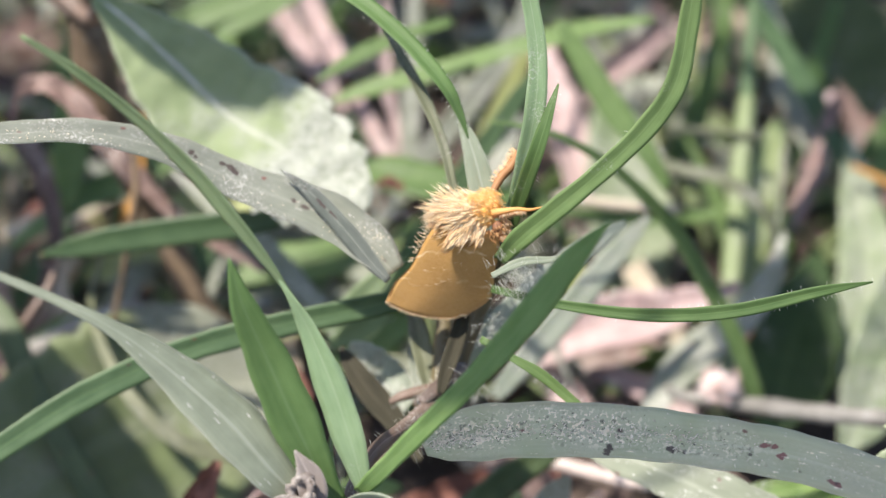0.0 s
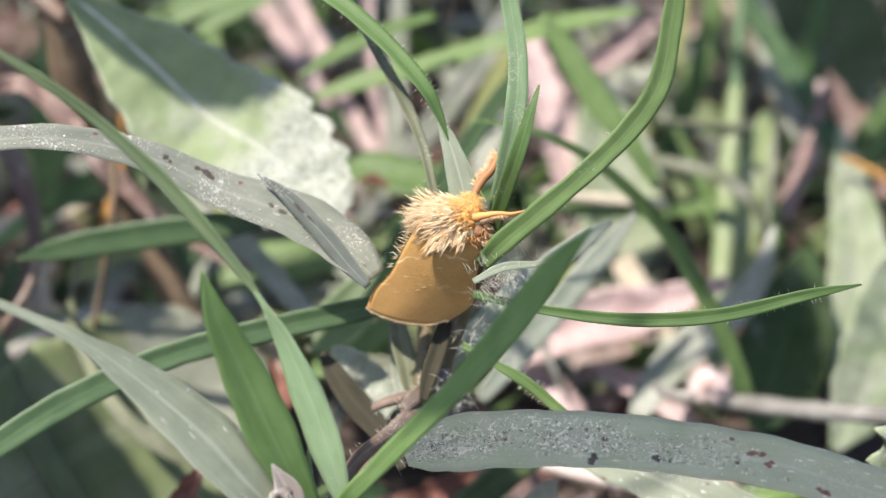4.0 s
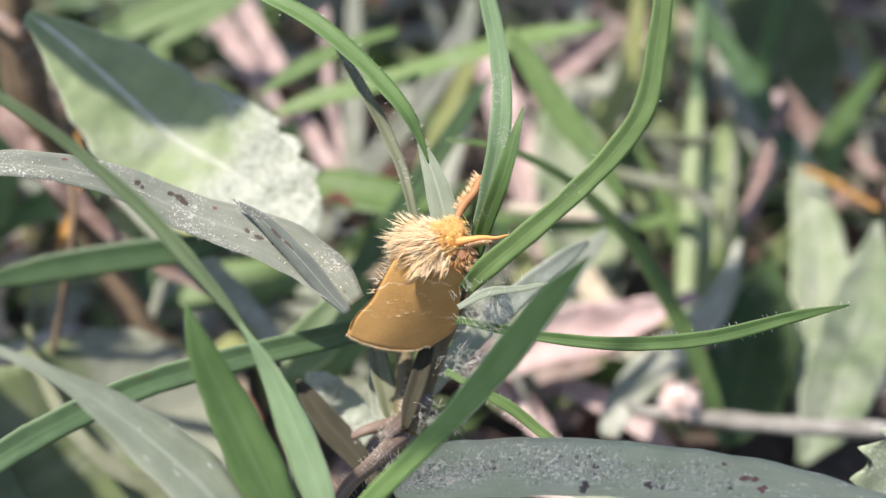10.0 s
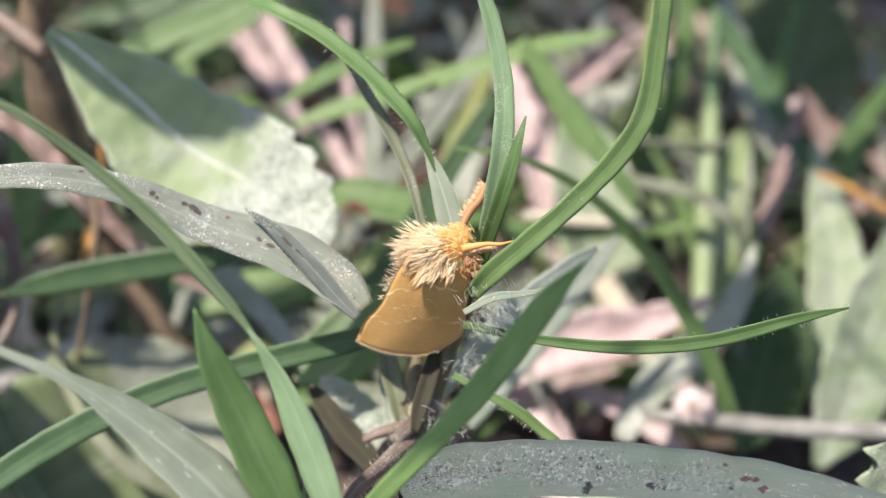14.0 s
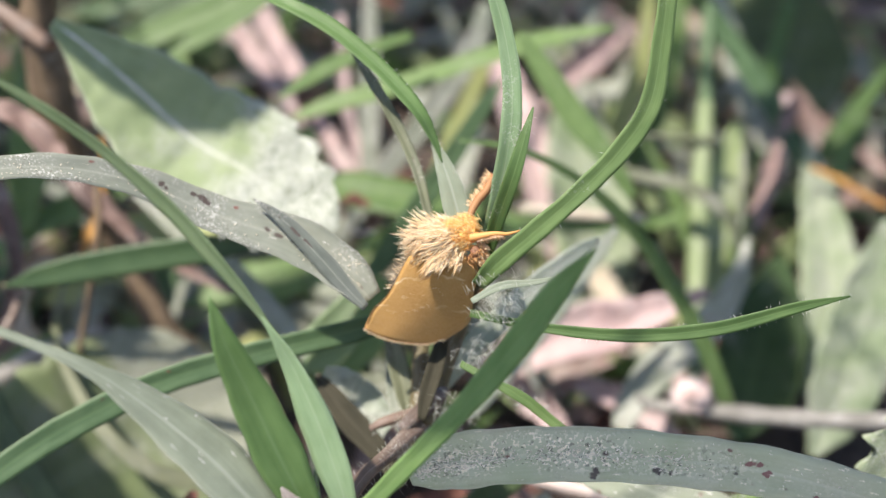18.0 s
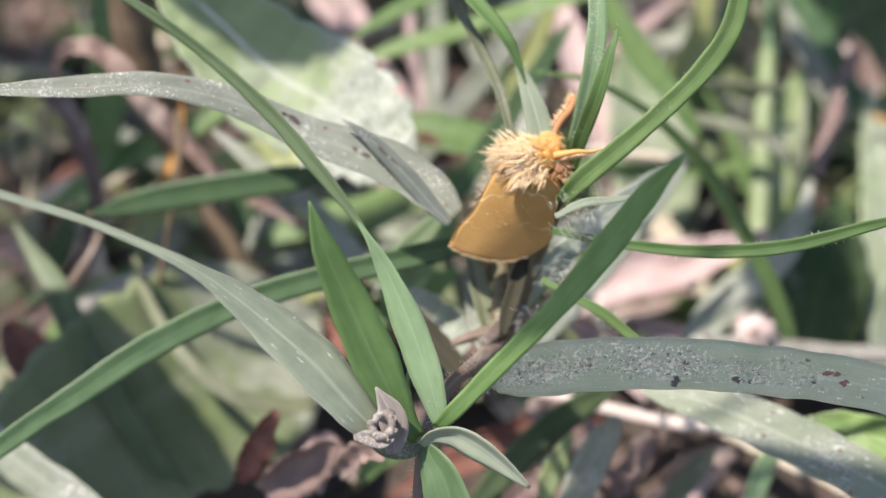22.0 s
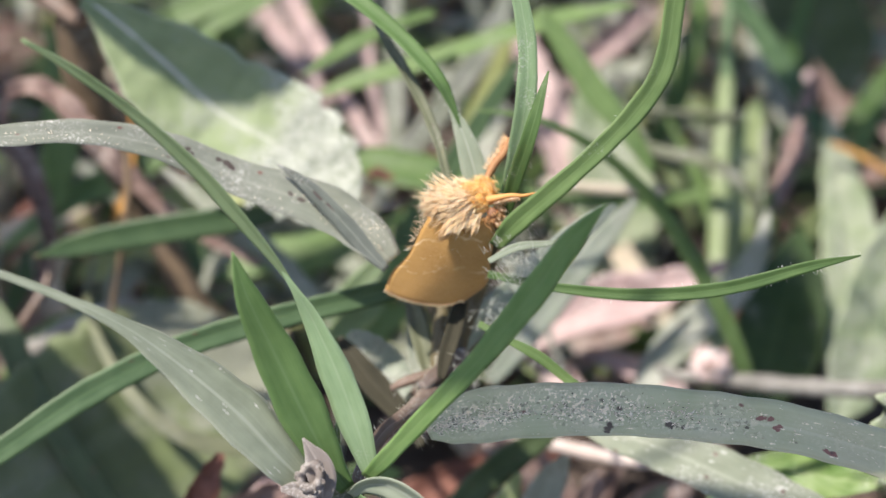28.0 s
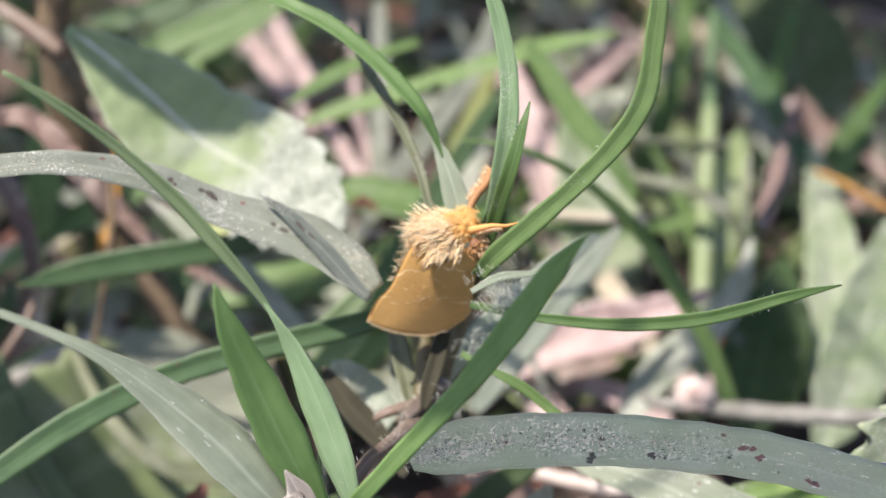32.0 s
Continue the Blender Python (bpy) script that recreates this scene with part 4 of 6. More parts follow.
blade(tufta, "leaf_blade", M["fresh"], [(-21.6, 11.0, 18.9, 1.31), (-19.0, 12.9, 21.6, 3.29), (-15.1, 14.0, 23.2, 3.55), (-11.1, 14.3, 23.6, 0.66)], 10, .2)
blade(tufta, "leaf_blade", M["pale"], [(-56.4, 39.0, 21.2, 0.75), (-51.9, 40.3, 23.0, 3.29), (-46.6, 41.1, 24.2, 3.74), (-41.3, 41.3, 24.5, 0.75)], 10, .2)
stalk(tufta, "stem", M["bark"], [(-44.1, 39.1, 52.8, 0.81), (-43.8, 35.6, 47.8, 0.95), (-45.2, 33.6, 41.8, 0.82), (-47.8, 31.0, 31.8, 0.84)])
stalk(tufta, "stem", M["redstem"], [(-59.4, 25.2, 32.8, 1.08), (-56.0, 27.9, 36.7, 1.22), (-53.9, 30.9, 39.5, 1.09), (-53.1, 34.4, 42.9, 0.68)])
blade(front, "leaf_blade", M["torn"], [(-14.0, -23.7, 56.2, 1.09), (-13.9, -22.9, 58.0, 2.17), (-14.3, -22.2, 59.5, 2.08), (-14.9, -21.7, 60.5, 0.99), (-15.4, -21.3, 61.2, 0.18)], -10, .35)
blade(front, "leaf_blade", M["torn"], [(-17.1, -24.2, 58.4, 0.36), (-16.0, -24.1, 58.3, 1.16), (-14.7, -24.2, 58.0, 1.08), (-13.7, -23.7, 58.4, 0.36)], 10, .4)
blade(tufta, "leaf_blade", M["green"], [(-54.7, 83.6, 45.7, 1.00), (-48.3, 86.1, 47.4, 3.60), (-41.0, 88.9, 49.6, 4.00), (-33.7, 91.7, 51.7, 3.40), (-27.9, 94.3, 53.6, 1.50)], 12, .2)
blade(tufta, "leaf_blade", M["shadegrass"], [(-54.3, 94.8, 44.4, 1.00), (-48.0, 97.0, 45.7, 4.20), (-42.1, 99.7, 47.7, 4.40), (-36.1, 102.6, 50.1, 2.50)], 12, .2)
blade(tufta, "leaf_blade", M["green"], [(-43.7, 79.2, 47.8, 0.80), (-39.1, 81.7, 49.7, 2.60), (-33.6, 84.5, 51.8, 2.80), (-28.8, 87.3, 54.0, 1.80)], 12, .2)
blade(tufta, "leaf_blade", M["shadegrass"], [(-59.3, 92.1, 49.4, 1.00), (-54.5, 93.3, 49.3, 3.40), (-48.8, 95.2, 50.2, 3.60), (-43.9, 97.4, 51.5, 1.50)], 12, .2)
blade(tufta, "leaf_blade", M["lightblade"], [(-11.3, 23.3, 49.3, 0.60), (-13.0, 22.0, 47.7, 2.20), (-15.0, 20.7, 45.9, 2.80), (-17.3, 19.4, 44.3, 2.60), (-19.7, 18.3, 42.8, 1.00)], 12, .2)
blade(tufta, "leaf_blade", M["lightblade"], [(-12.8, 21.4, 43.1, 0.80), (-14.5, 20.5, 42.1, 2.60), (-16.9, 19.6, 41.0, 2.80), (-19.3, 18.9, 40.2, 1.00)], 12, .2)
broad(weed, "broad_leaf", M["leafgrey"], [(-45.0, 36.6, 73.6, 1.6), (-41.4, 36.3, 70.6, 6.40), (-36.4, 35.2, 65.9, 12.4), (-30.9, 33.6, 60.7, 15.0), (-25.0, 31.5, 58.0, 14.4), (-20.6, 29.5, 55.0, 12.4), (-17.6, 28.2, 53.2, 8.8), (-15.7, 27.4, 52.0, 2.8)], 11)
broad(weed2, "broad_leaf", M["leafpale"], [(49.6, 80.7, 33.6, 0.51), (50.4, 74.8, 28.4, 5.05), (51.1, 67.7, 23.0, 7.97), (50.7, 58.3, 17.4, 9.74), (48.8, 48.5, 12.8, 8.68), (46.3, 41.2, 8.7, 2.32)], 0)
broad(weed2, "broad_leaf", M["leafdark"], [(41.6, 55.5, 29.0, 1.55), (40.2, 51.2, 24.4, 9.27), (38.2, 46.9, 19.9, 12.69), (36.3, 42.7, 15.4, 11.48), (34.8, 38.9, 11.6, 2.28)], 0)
broad(weed2, "broad_leaf", M["leafpale"], [(54.1, 54.0, 36.3, 0.75), (52.2, 48.8, 28.9, 8.29), (49.9, 44.0, 22.1, 10.55), (47.2, 39.7, 15.9, 8.28), (44.2, 36.2, 11.0, 1.51)], 0)
broad(weed, "broad_leaf", M["leafgreen"], [(-60.0, 1.0, 23.4, 3.70), (-55.6, 8.5, 24.7, 19.17), (-49.0, 16.2, 24.7, 25.23), (-41.5, 25.3, 23.5, 27.15), (-35.1, 33.3, 22.4, 21.74), (-29.5, 40.1, 21.2, 1.50)], 0)
broad(weed, "broad_leaf", M["leafyellow"], [(-60.5, 59.0, 20.0, 1.64), (-52.9, 60.2, 23.2, 7.33), (-44.5, 62.2, 27.6, 9.72), (-36.3, 63.7, 31.4, 7.25), (-29.0, 65.6, 34.0, 0.81)], 0)
broad(weed2, "broad_leaf", M["leafpale"], [(14.9, 96.2, 33.8, 0.90), (16.6, 90.7, 27.5, 9.89), (18.6, 82.9, 19.6, 13.37), (18.8, 76.3, 13.3, 11.49), (17.8, 69.8, 7.1, 2.63)], 0)
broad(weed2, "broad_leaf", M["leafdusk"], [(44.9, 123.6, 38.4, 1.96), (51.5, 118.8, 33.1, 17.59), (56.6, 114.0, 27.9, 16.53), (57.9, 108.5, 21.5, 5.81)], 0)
broad(weed3, "broad_leaf", M["fresh_leaf"], [(25.0, 1.8, 37.0, 0.58), (28.0, 0.8, 37.2, 3.23), (31.2, -0.3, 37.2, 4.36), (34.9, -1.3, 37.4, 3.42), (38.6, -2.3, 37.6, 0.57)], 0)
broad(weed4, "broad_leaf", M["leafpale"], [(47.9, 2.9, 56.2, 1.56), (45.2, 0.2, 52.4, 7.45), (42.9, -1.5, 48.4, 9.93), (39.9, -3.3, 44.4, 9.47), (37.0, -4.9, 40.3, 0.53)], 8)
broad(front, "papery_sheath", M["olive"], [(-16.1, 26.6, 31.7, 0.95), (-14.0, 25.6, 31.8, 3.38), (-11.6, 24.3, 31.6, 4.70), (-9.9, 22.9, 31.2, 3.74), (-8.2, 21.5, 30.7, 1.73)], 0)
dry("dry_blade", "pinkbrown", [(-21.7, -2.7, 33.7, 1.73), (-19.6, -4.4, 37.7, 2.47), (-17.6, -6.9, 40.4, 1.64), (-16.3, -8.6, 41.0, 0.54)], 10)
dry("dry_blade", "pink", [(-27.1, 6.3, 23.1, 3.78), (-25.2, 8.5, 26.2, 3.78), (-24.3, 9.5, 27.7, 1.26)], 0)
dry("dry_blade", "redbrown", [(-16.7, 49.4, 42.3, 0.73), (-15.0, 48.8, 43.1, 1.46), (-13.1, 48.5, 42.6, 0.73)], 15)
dry("dry_blade", "pinkbrown", [(-60.3, 44.5, 52.6, 0.98), (-59.7, 45.9, 56.1, 1.66), (-56.5, 46.8, 57.4, 2.22), (-52.7, 45.5, 55.5, 2.77), (-48.8, 42.7, 51.6, 2.49), (-44.4, 41.4, 46.6, 1.96), (-38.4, 39.8, 41.1, 1.55), (-29.5, 38.6, 36.3, 0.99)], 20)
dry("dry_blade", "pinkbrown", [(-64.0, 52.8, 47.2, 2.95), (-60.7, 49.7, 44.3, 2.49), (-58.2, 45.6, 40.0, 2.18), (-57.7, 43.1, 36.4, 1.75), (-59.1, 40.1, 32.2, 1.16), (-62.2, 37.2, 28.1, 1.60), (-66.5, 34.7, 24.5, 1.75)], 20)
dry("dry_blade", "pink", [(-39.7, 102.4, 45.9, 3.07), (-35.0, 97.7, 40.7, 3.23), (-30.5, 93.3, 35.9, 3.04), (-26.4, 89.4, 30.4, 1.96)], 20)
dry("dry_blade", "pink", [(-34.1, 104.1, 45.1, 3.09), (-29.9, 98.8, 39.2, 3.44), (-26.2, 94.6, 34.7, 2.70)], 10)
dry("dry_blade", "pink", [(-24.6, 90.9, 32.6, 2.14), (-22.1, 87.6, 29.4, 2.67), (-19.6, 84.2, 26.2, 2.65), (-16.9, 79.9, 21.5, 1.76)], 20)
dry("dry_blade", "pink", [(-19.9, 96.3, 46.5, 1.23), (-19.5, 89.7, 37.1, 1.58), (-18.0, 85.2, 30.6, 1.58), (-16.8, 80.6, 24.2, 1.23)], 20)
dry("dry_blade", "pink", [(4.2, 102.9, 35.6, 3.69), (6.8, 97.0, 30.3, 5.49), (9.9, 90.2, 23.7, 5.99), (12.0, 84.0, 17.9, 4.50), (13.7, 77.8, 12.3, 2.67)], 10)
dry("dry_blade", "pink", [(1.4, 45.8, 16.8, 3.10), (6.0, 46.7, 19.6, 5.40), (12.0, 46.8, 22.9, 6.88), (18.8, 46.8, 24.5, 6.38), (24.7, 47.3, 26.7, 3.78), (30.6, 47.8, 29.1, 0.90)], 15)
dry("dry_blade", "pinkbrown", [(4.0, 52.2, 11.9, 2.42), (9.6, 51.5, 12.4, 3.54), (15.9, 51.5, 13.9, 3.20), (21.4, 51.9, 16.1, 1.59)], 25)
dry("dry_blade", "pink", [(25.3, 119.1, 32.1, 2.95), (20.4, 116.9, 28.8, 4.92), (15.5, 114.6, 25.6, 3.93), (11.5, 111.8, 21.6, 1.97)], 15)
dry("dry_blade", "pink", [(49.4, 95.5, 32.9, 1.44), (47.7, 89.8, 27.9, 3.04), (45.5, 83.7, 22.2, 2.48), (42.4, 78.1, 17.4, 1.40)], 15)
dry("dry_blade", "tan", [(18.4, 72.1, 15.1, 3.46), (21.6, 67.1, 11.2, 4.12), (24.4, 62.3, 7.3, 3.91), (25.8, 58.4, 5.0, 3.03)], 15)
dry("dry_blade", "tan", [(-65.0, 58.2, 23.5, 2.42), (-63.5, 54.7, 20.1, 3.22), (-62.8, 51.2, 16.7, 2.40)], 15)
dry("dry_blade", "orange", [(-48.7, 42.8, 39.2, 0.30), (-47.7, 44.2, 41.2, 1.31), (-46.4, 46.5, 44.5, 1.11), (-45.8, 48.2, 48.4, 0.50), (-45.8, 51.1, 54.2, 0.30)], 0)
dry("dry_blade", "pinkbrown", [(-1.8, 25.1, 18.7, 2.81), (3.1, 24.2, 15.8, 4.24), (6.7, 22.9, 12.2, 4.25), (10.3, 21.1, 8.1, 2.85)], 25)
dry("dry_blade", "pinkbrown", [(16.4, 34.1, 7.8, 2.27), (13.4, 31.5, 4.1, 3.02), (9.6, 28.9, 0.4, 3.02)], 25)
dry("dry_blade", "pinkbrown", [(24.8, 25.3, 11.0, 2.15), (19.7, 24.9, 10.4, 3.59), (15.4, 22.8, 7.5, 2.88)], 25)
dry("dry_blade", "redbrown", [(-35.4, 24.4, 6.6, 2.92), (-35.5, 25.6, 11.5, 2.17), (-32.6, 25.9, 15.1, 1.15)], 15)
dry("dry_blade", "pinkbrown", [(-33.3, 23.0, 10.9, 1.15), (-30.3, 23.6, 13.3, 2.14), (-26.7, 23.4, 13.0, 2.42), (-23.5, 22.0, 11.0, 2.14)], 15)
dry("dry_blade", "pinkbrown", [(-32.0, 19.2, 11.7, 1.40), (-28.5, 20.3, 13.4, 2.10), (-25.0, 20.1, 13.0, 2.38), (-22.2, 18.8, 11.2, 1.40)], 15)
dry("dry_blade", "redbrown", [(-31.4, 42.3, 19.6, 1.52), (-28.1, 39.3, 18.5, 3.01), (-25.6, 36.0, 16.9, 2.24)], 15)
dry("dry_blade", "pinkbrown", [(-70.5, 44.0, 14.2, 3.13), (-66.3, 45.1, 17.4, 2.34), (-62.1, 47.5, 22.3, 1.24)], 10)
dry("dry_blade", "pinkbrown", [(11.6, 11.9, 26.5, 0.80), (10.5, 10.6, 24.6, 2.60), (8.8, 9.6, 21.6, 2.80), (7.5, 8.1, 19.5, 1.20)], 15)
dry("dry_blade", "redbrown", [(-28.9, 4.4, 35.8, 0.80), (-30.3, 3.1, 34.1, 2.60), (-31.8, 2.3, 31.2, 3.00), (-33.5, 1.4, 28.3, 1.40)], 15)
dry("dry_blade", "pinkbrown", [(-22.9, 2.7, 33.0, 1.20), (-25.0, 1.7, 31.8, 4.40), (-27.7, 0.8, 30.6, 5.20), (-30.4, -0.7, 28.7, 3.00)], 25)
dry("dry_blade", "redbrown", [(-63.1, 20.4, 34.9, 1.20), (-61.5, 19.0, 32.7, 4.00), (-59.5, 17.2, 30.0, 4.40), (-58.5, 14.2, 27.3, 2.00)], 25)
dry("dry_blade", "pinkbrown", [(48.5, 85.8, 37.5, 0.90), (46.9, 83.4, 35.8, 2.50), (45.8, 80.8, 33.7, 1.10)], 10)
dry("dry_blade", "pinkbrown", [(44.3, 76.7, 34.9, 1.20), (42.8, 73.7, 32.3, 2.40), (41.1, 70.7, 29.8, 1.60), (39.5, 68.3, 28.0, 0.60)], 10)
dry("dry_blade", "pinkbrown", [(52.7, 104.9, 29.7, 0.80), (54.7, 101.2, 25.9, 2.80), (56.3, 97.3, 21.7, 3.20), (56.8, 92.0, 17.3, 1.00)], 10)
twig("pinkpale", [(-16.1, 46.1, 40.7, 0.29), (-14.1, 45.7, 40.2, 0.43), (-12.2, 45.9, 40.5, 0.29)])
twig("tan", [(6.0, 56.6, 36.9, 1.23), (13.6, 56.1, 36.1, 1.53), (22.8, 55.7, 35.6, 1.22)])
twig("olive", [(22.1, 73.0, 38.3, 0.98), (28.6, 72.8, 38.1, 1.06), (35.1, 72.5, 37.6, 0.98)])
twig("greywood", [(19.9, 31.2, 25.7, 0.71), (22.1, 30.5, 24.7, 1.55), (29.0, 29.3, 24.7, 2.10), (39.2, 28.2, 24.5, 2.23), (50.7, 27.2, 24.8, 2.07)])
twig("orange", [(49.0, 74.0, 32.3, 0.70), (52.9, 72.2, 31.2, 1.10), (55.9, 70.3, 30.0, 0.90), (59.2, 68.5, 28.8, 1.00)])
twig("pinkpale", [(-0.6, 19.9, 25.3, 1.21), (7.4, 18.1, 24.2, 1.73), (14.1, 17.2, 23.0, 1.73), (22.5, 16.1, 23.0, 1.59)])
twig("greywood", [(-63.0, 40.8, 20.7, 2.27), (-55.9, 41.9, 23.7, 3.76), (-47.4, 42.5, 26.2, 3.59)])
twig("brownwood", [(75.1, 172.1, 1.0, 3.67), (85.8, 173.5, 3.0, 3.67), (95.8, 174.2, 3.9, 3.67)])
twig("yellowwood", [(-38.1, 47.1, 21.7, 2.32), (-34.9, 45.5, 19.5, 2.78), (-31.8, 44.0, 17.3, 2.31)])
twig("brownwood", [(-9.5, 19.6, 31.2, 2.37), (-7.2, 20.5, 32.4, 2.63), (-5.2, 21.6, 34.0, 2.23)])
twig("brownwood", [(47.6, 96.5, -0.2, 2.94), (55.0, 95.9, 2.0, 3.88), (66.8, 94.9, 3.7, 3.85)])
twig("olive", [(-13.4, 40.1, 32.2, 1.01), (-10.7, 36.2, 29.7, 1.43), (-9.6, 31.9, 26.7, 1.13)])
twig("tan", [(-73.6, 66.1, 22.2, 2.51), (-68.6, 67.5, 24.3, 2.51), (-61.8, 69.5, 27.0, 2.01)])
FLOWER = (0.0262, 0.0296, 0.0266)
VIOLET = (0.0355, -0.0167, 0.0562)
SILK = [(1.6, -2.4, 64.2), (2.6, -2.2, 65.4), (-0.2, -2.8, 59.2), (-2.2, -4.2, 53.6), (-5.8, -8.6, 52.0)]
STUB = [(-14.8, -23.7, 59.4, 2.23), (-14.8, -23.4, 57.6, 2.71), (-14.7, -22.4, 55.0, 2.21), (-14.0, -22.9, 52.9, 1.86), (-13.6, -24.7, 49.5, 1.86)]


# ---- moth ----
MOTH = pose(0.0000, 0.0000, 0.0691, 56.0, 0.7, 3.4)


def build_moth():
    moth = tagged(new("moth"), "furry orange-yellow moth resting on a grass stem with closed wings", "moth")
    moth.matrix_world = MOTH
    ridge = [(-4.8, 0.9, 0, 0), (-6.3, -1.2, 0, 0), (-7.8, -3.8, 0, 0), (-9.2, -5.2, 0, 0), (-9.8, -6.5, 0, 0)]
    costa = [(-0.2, -1.0, 0, 0), (0.1, -2.2, 0, 0), (-0.3, -4.2, 0, 0), (-0.65, -6.7, 0, 0), (-2.7, -8.3, 0, 0)]
    left, right = spline(ridge, 8), spline(costa, 8)
    count_s, cols = len(left), 16

    def sheet(side):
        verts, uvs, faces = [], [], []
        for level in (1, -1):
            for i in range(count_s):
                s = i / (count_s - 1)
                for k in range(cols + 1):
                    u = k / cols
                    if side > 0:
                        x, y = (left[i] * (1 - u) + right[i] * u)[:2]
                        reach = s ** 4 * math.sin(math.pi * min(1, u * 1.02 + 0.06)) ** 0.42
                        x, y = x - 0.5 * reach, y - 0.95 * reach
                        z = 0.7 * y + 0.3 + 1.5 * math.sin(math.pi * (0.06 + 0.74 * u)) * (1 - 0.45 * s)
                    else:
                        x, y = left[i][0] + u * 2.2, left[i][1] - u * 0.6
                        z = 0.7 * left[i][1] + 0.3 + 0.28 - 3.6 * u
                    z += 0.05 * math.sin(9 * u + 5 * s) - 1.5 * (1 - s) ** 5
                    verts.append(Vector((x, y, z + 0.06 * level)) * MM)
                    uvs.append((2 * u - 1, s * 10))
        half, wide = count_s * (cols + 1), cols + 1
        for i in range(count_s - 1):
            for k in range(cols):
                a = i * wide + k
                faces += [(a, a + wide, a + wide + 1, a + 1), (half + a, half + a + 1, half + a + wide + 1, half + a + wide)]
        rim = [k for k in range(wide)] + [i * wide + cols for i in range(1, count_s)] + [(count_s - 1) * wide + k for k in range(cols - 1, -1, -1)] + [i * wide for i in range(count_s - 2, 0, -1)]
        for a, b in zip(rim, rim[1:] + rim[:1]):
            faces.append((a, b, b + half, a + half))
        return mesh_of("wing", verts, faces, uvs), verts

    mesh, places = sheet(1)
    near_wing = part("forewing", mesh, WING, moth, "amber-brown forewing with faint pale zigzag lines")
    part("forewing", sheet(-1)[0], WING, moth)

    # fringe along the ridge and the outer margin
    wide = cols + 1
    fringe = []
    for i in range(2, count_s):
        for _ in range(1 if i < count_s * 0.45 else 0):
            p = places[i * wide] / MM
            fringe.append((p + Vector((rng.uniform(-.1, .1), rng.uniform(-.2, .2), rng.uniform(-.6, .1))), (-0.9 + rng.uniform(-.4, .4), 0.35 + rng.uniform(-.5, .5), rng.uniform(-.4, .4)),
                           rng.uniform(0.4, 1.5) * (1.25 - 1.0 * i / count_s), 0.03))
    for k in range(wide * 7):
        u = k / (wide * 7) * cols
        a, f = int(u), u - int(u)
        row = (count_s - 1) * wide
        p = (places[row + a] * (1 - f) + places[row + min(a + 1, cols)] * f) / MM
        fringe.append((p, (-0.5 + rng.uniform(-.25, .25), -0.85, -0.5), rng.uniform(0.22, 0.42), 0.04))
    marks = []
    for s, u0, u1 in ((0.50, 0.05, 0.75), (0.66, 0.04, 0.6)):
        for k in range(11):
            u = u0 + (u1 - u0) * k / 10
            i, c = int((s + 0.05 * math.sin(9 * u) + rng.uniform(-.03, .03)) * count_s), int(u * cols)
            if rng.random() < 0.6:
                p, q = places[i * wide + c] / MM, places[(i + rng.choice((-1, 0, 1))) * wide + c + 1] / MM
                for _ in range(3):
                    marks.append((p + Vector((rng.uniform(-.1, .1), rng.uniform(-.12, .12), 0.004)), (q - p).normalized() + Vector((rng.uniform(-.3, .3), rng.uniform(-.3, .3), 0.0)), rng.uniform(0.3, 0.7), 0.011))
    part("pale_marks", spikes_mesh(marks, 0.03), M["fur_pale"], near_wing, "pale broken zigzag scale marks")
    part("fringe", spikes_mesh(fringe, 0.15), M["fur_pale"], near_wing, "pale straw fringe")

    def ball(name, centre, radii, material, parent=moth, label=""):
        bm = bmesh.new()
        bmesh.ops.create_uvsphere(bm, u_segments=20, v_segments=14, radius=1)
        for v in bm.verts:
            v.co = (Vector(centre) + Vector((v.co.x * radii[0], v.co.y * radii[1], v.co.z * radii[2])) * (1 + 0.05 * noise.noise(v.co * 2))) * MM
        mesh = bpy.data.meshes.new(name)
        bm.to_mesh(mesh)
        bm.free()
        mesh.polygons.foreach_set("use_smooth", [True] * len(mesh.polygons))
        return part(name, mesh, material, parent, label)

    thorax = ball("thorax", (-3.0, 0.6, -1.05), (2.1, 1.6, 1.65), M["skin_straw"])
    head = ball("head", (-0.95, 1.3, -0.1), (1.1, 1.1, 1.0), M["head_skin"])
    ball("eye", (-0.15, -0.4, 0.3), (0.5, 0.6, 0.5), EYE, head, "glossy dark brown eye")
    ball("abdomen", (-4.4, -3.0, -4.6), (1.7, 3.0, 1.0), M["fur_brown"])

    def tufts(amount, each, centre, radii, flow, reach, thick, stray, skip):
        """Fur in small locks: hairs of a lock lean together towards one tip."""
        roots = []
        for _ in range(amount):
            a, b = rng.uniform(0, 2 * math.pi), rng.uniform(-0.3, 1)
            n = Vector((math.cos(a) * math.sqrt(1 - b * b), math.sin(a) * math.sqrt(1 - b * b), b))
            p = Vector([centre[k] + n[k] * radii[k] for k in range(3)])
            if skip(p, n):
                continue
            way = flow(n)
            way = (way - n * way.dot(n) * 0.8).normalized() + n * rng.uniform(0.12, 0.34) + Vector([rng.uniform(-stray, stray) for _ in range(3)])
            tip = p + way.normalized() * rng.uniform(*reach)
            for _ in range(each):
                q = p + Vector((rng.gauss(0, 0.28), rng.gauss(0, 0.28), rng.gauss(0, 0.1)))
                end = tip + Vector((rng.gauss(0, 0.2), rng.gauss(0, 0.2), rng.gauss(0, 0.15)))
                roots.append((q, end - q, (end - q).length * rng.uniform(0.75, 1.1), thick * rng.uniform(0.7, 1.2)))
        return roots

    def from_head(p):
        """Fur lies away from the head, down and back over the shoulders."""
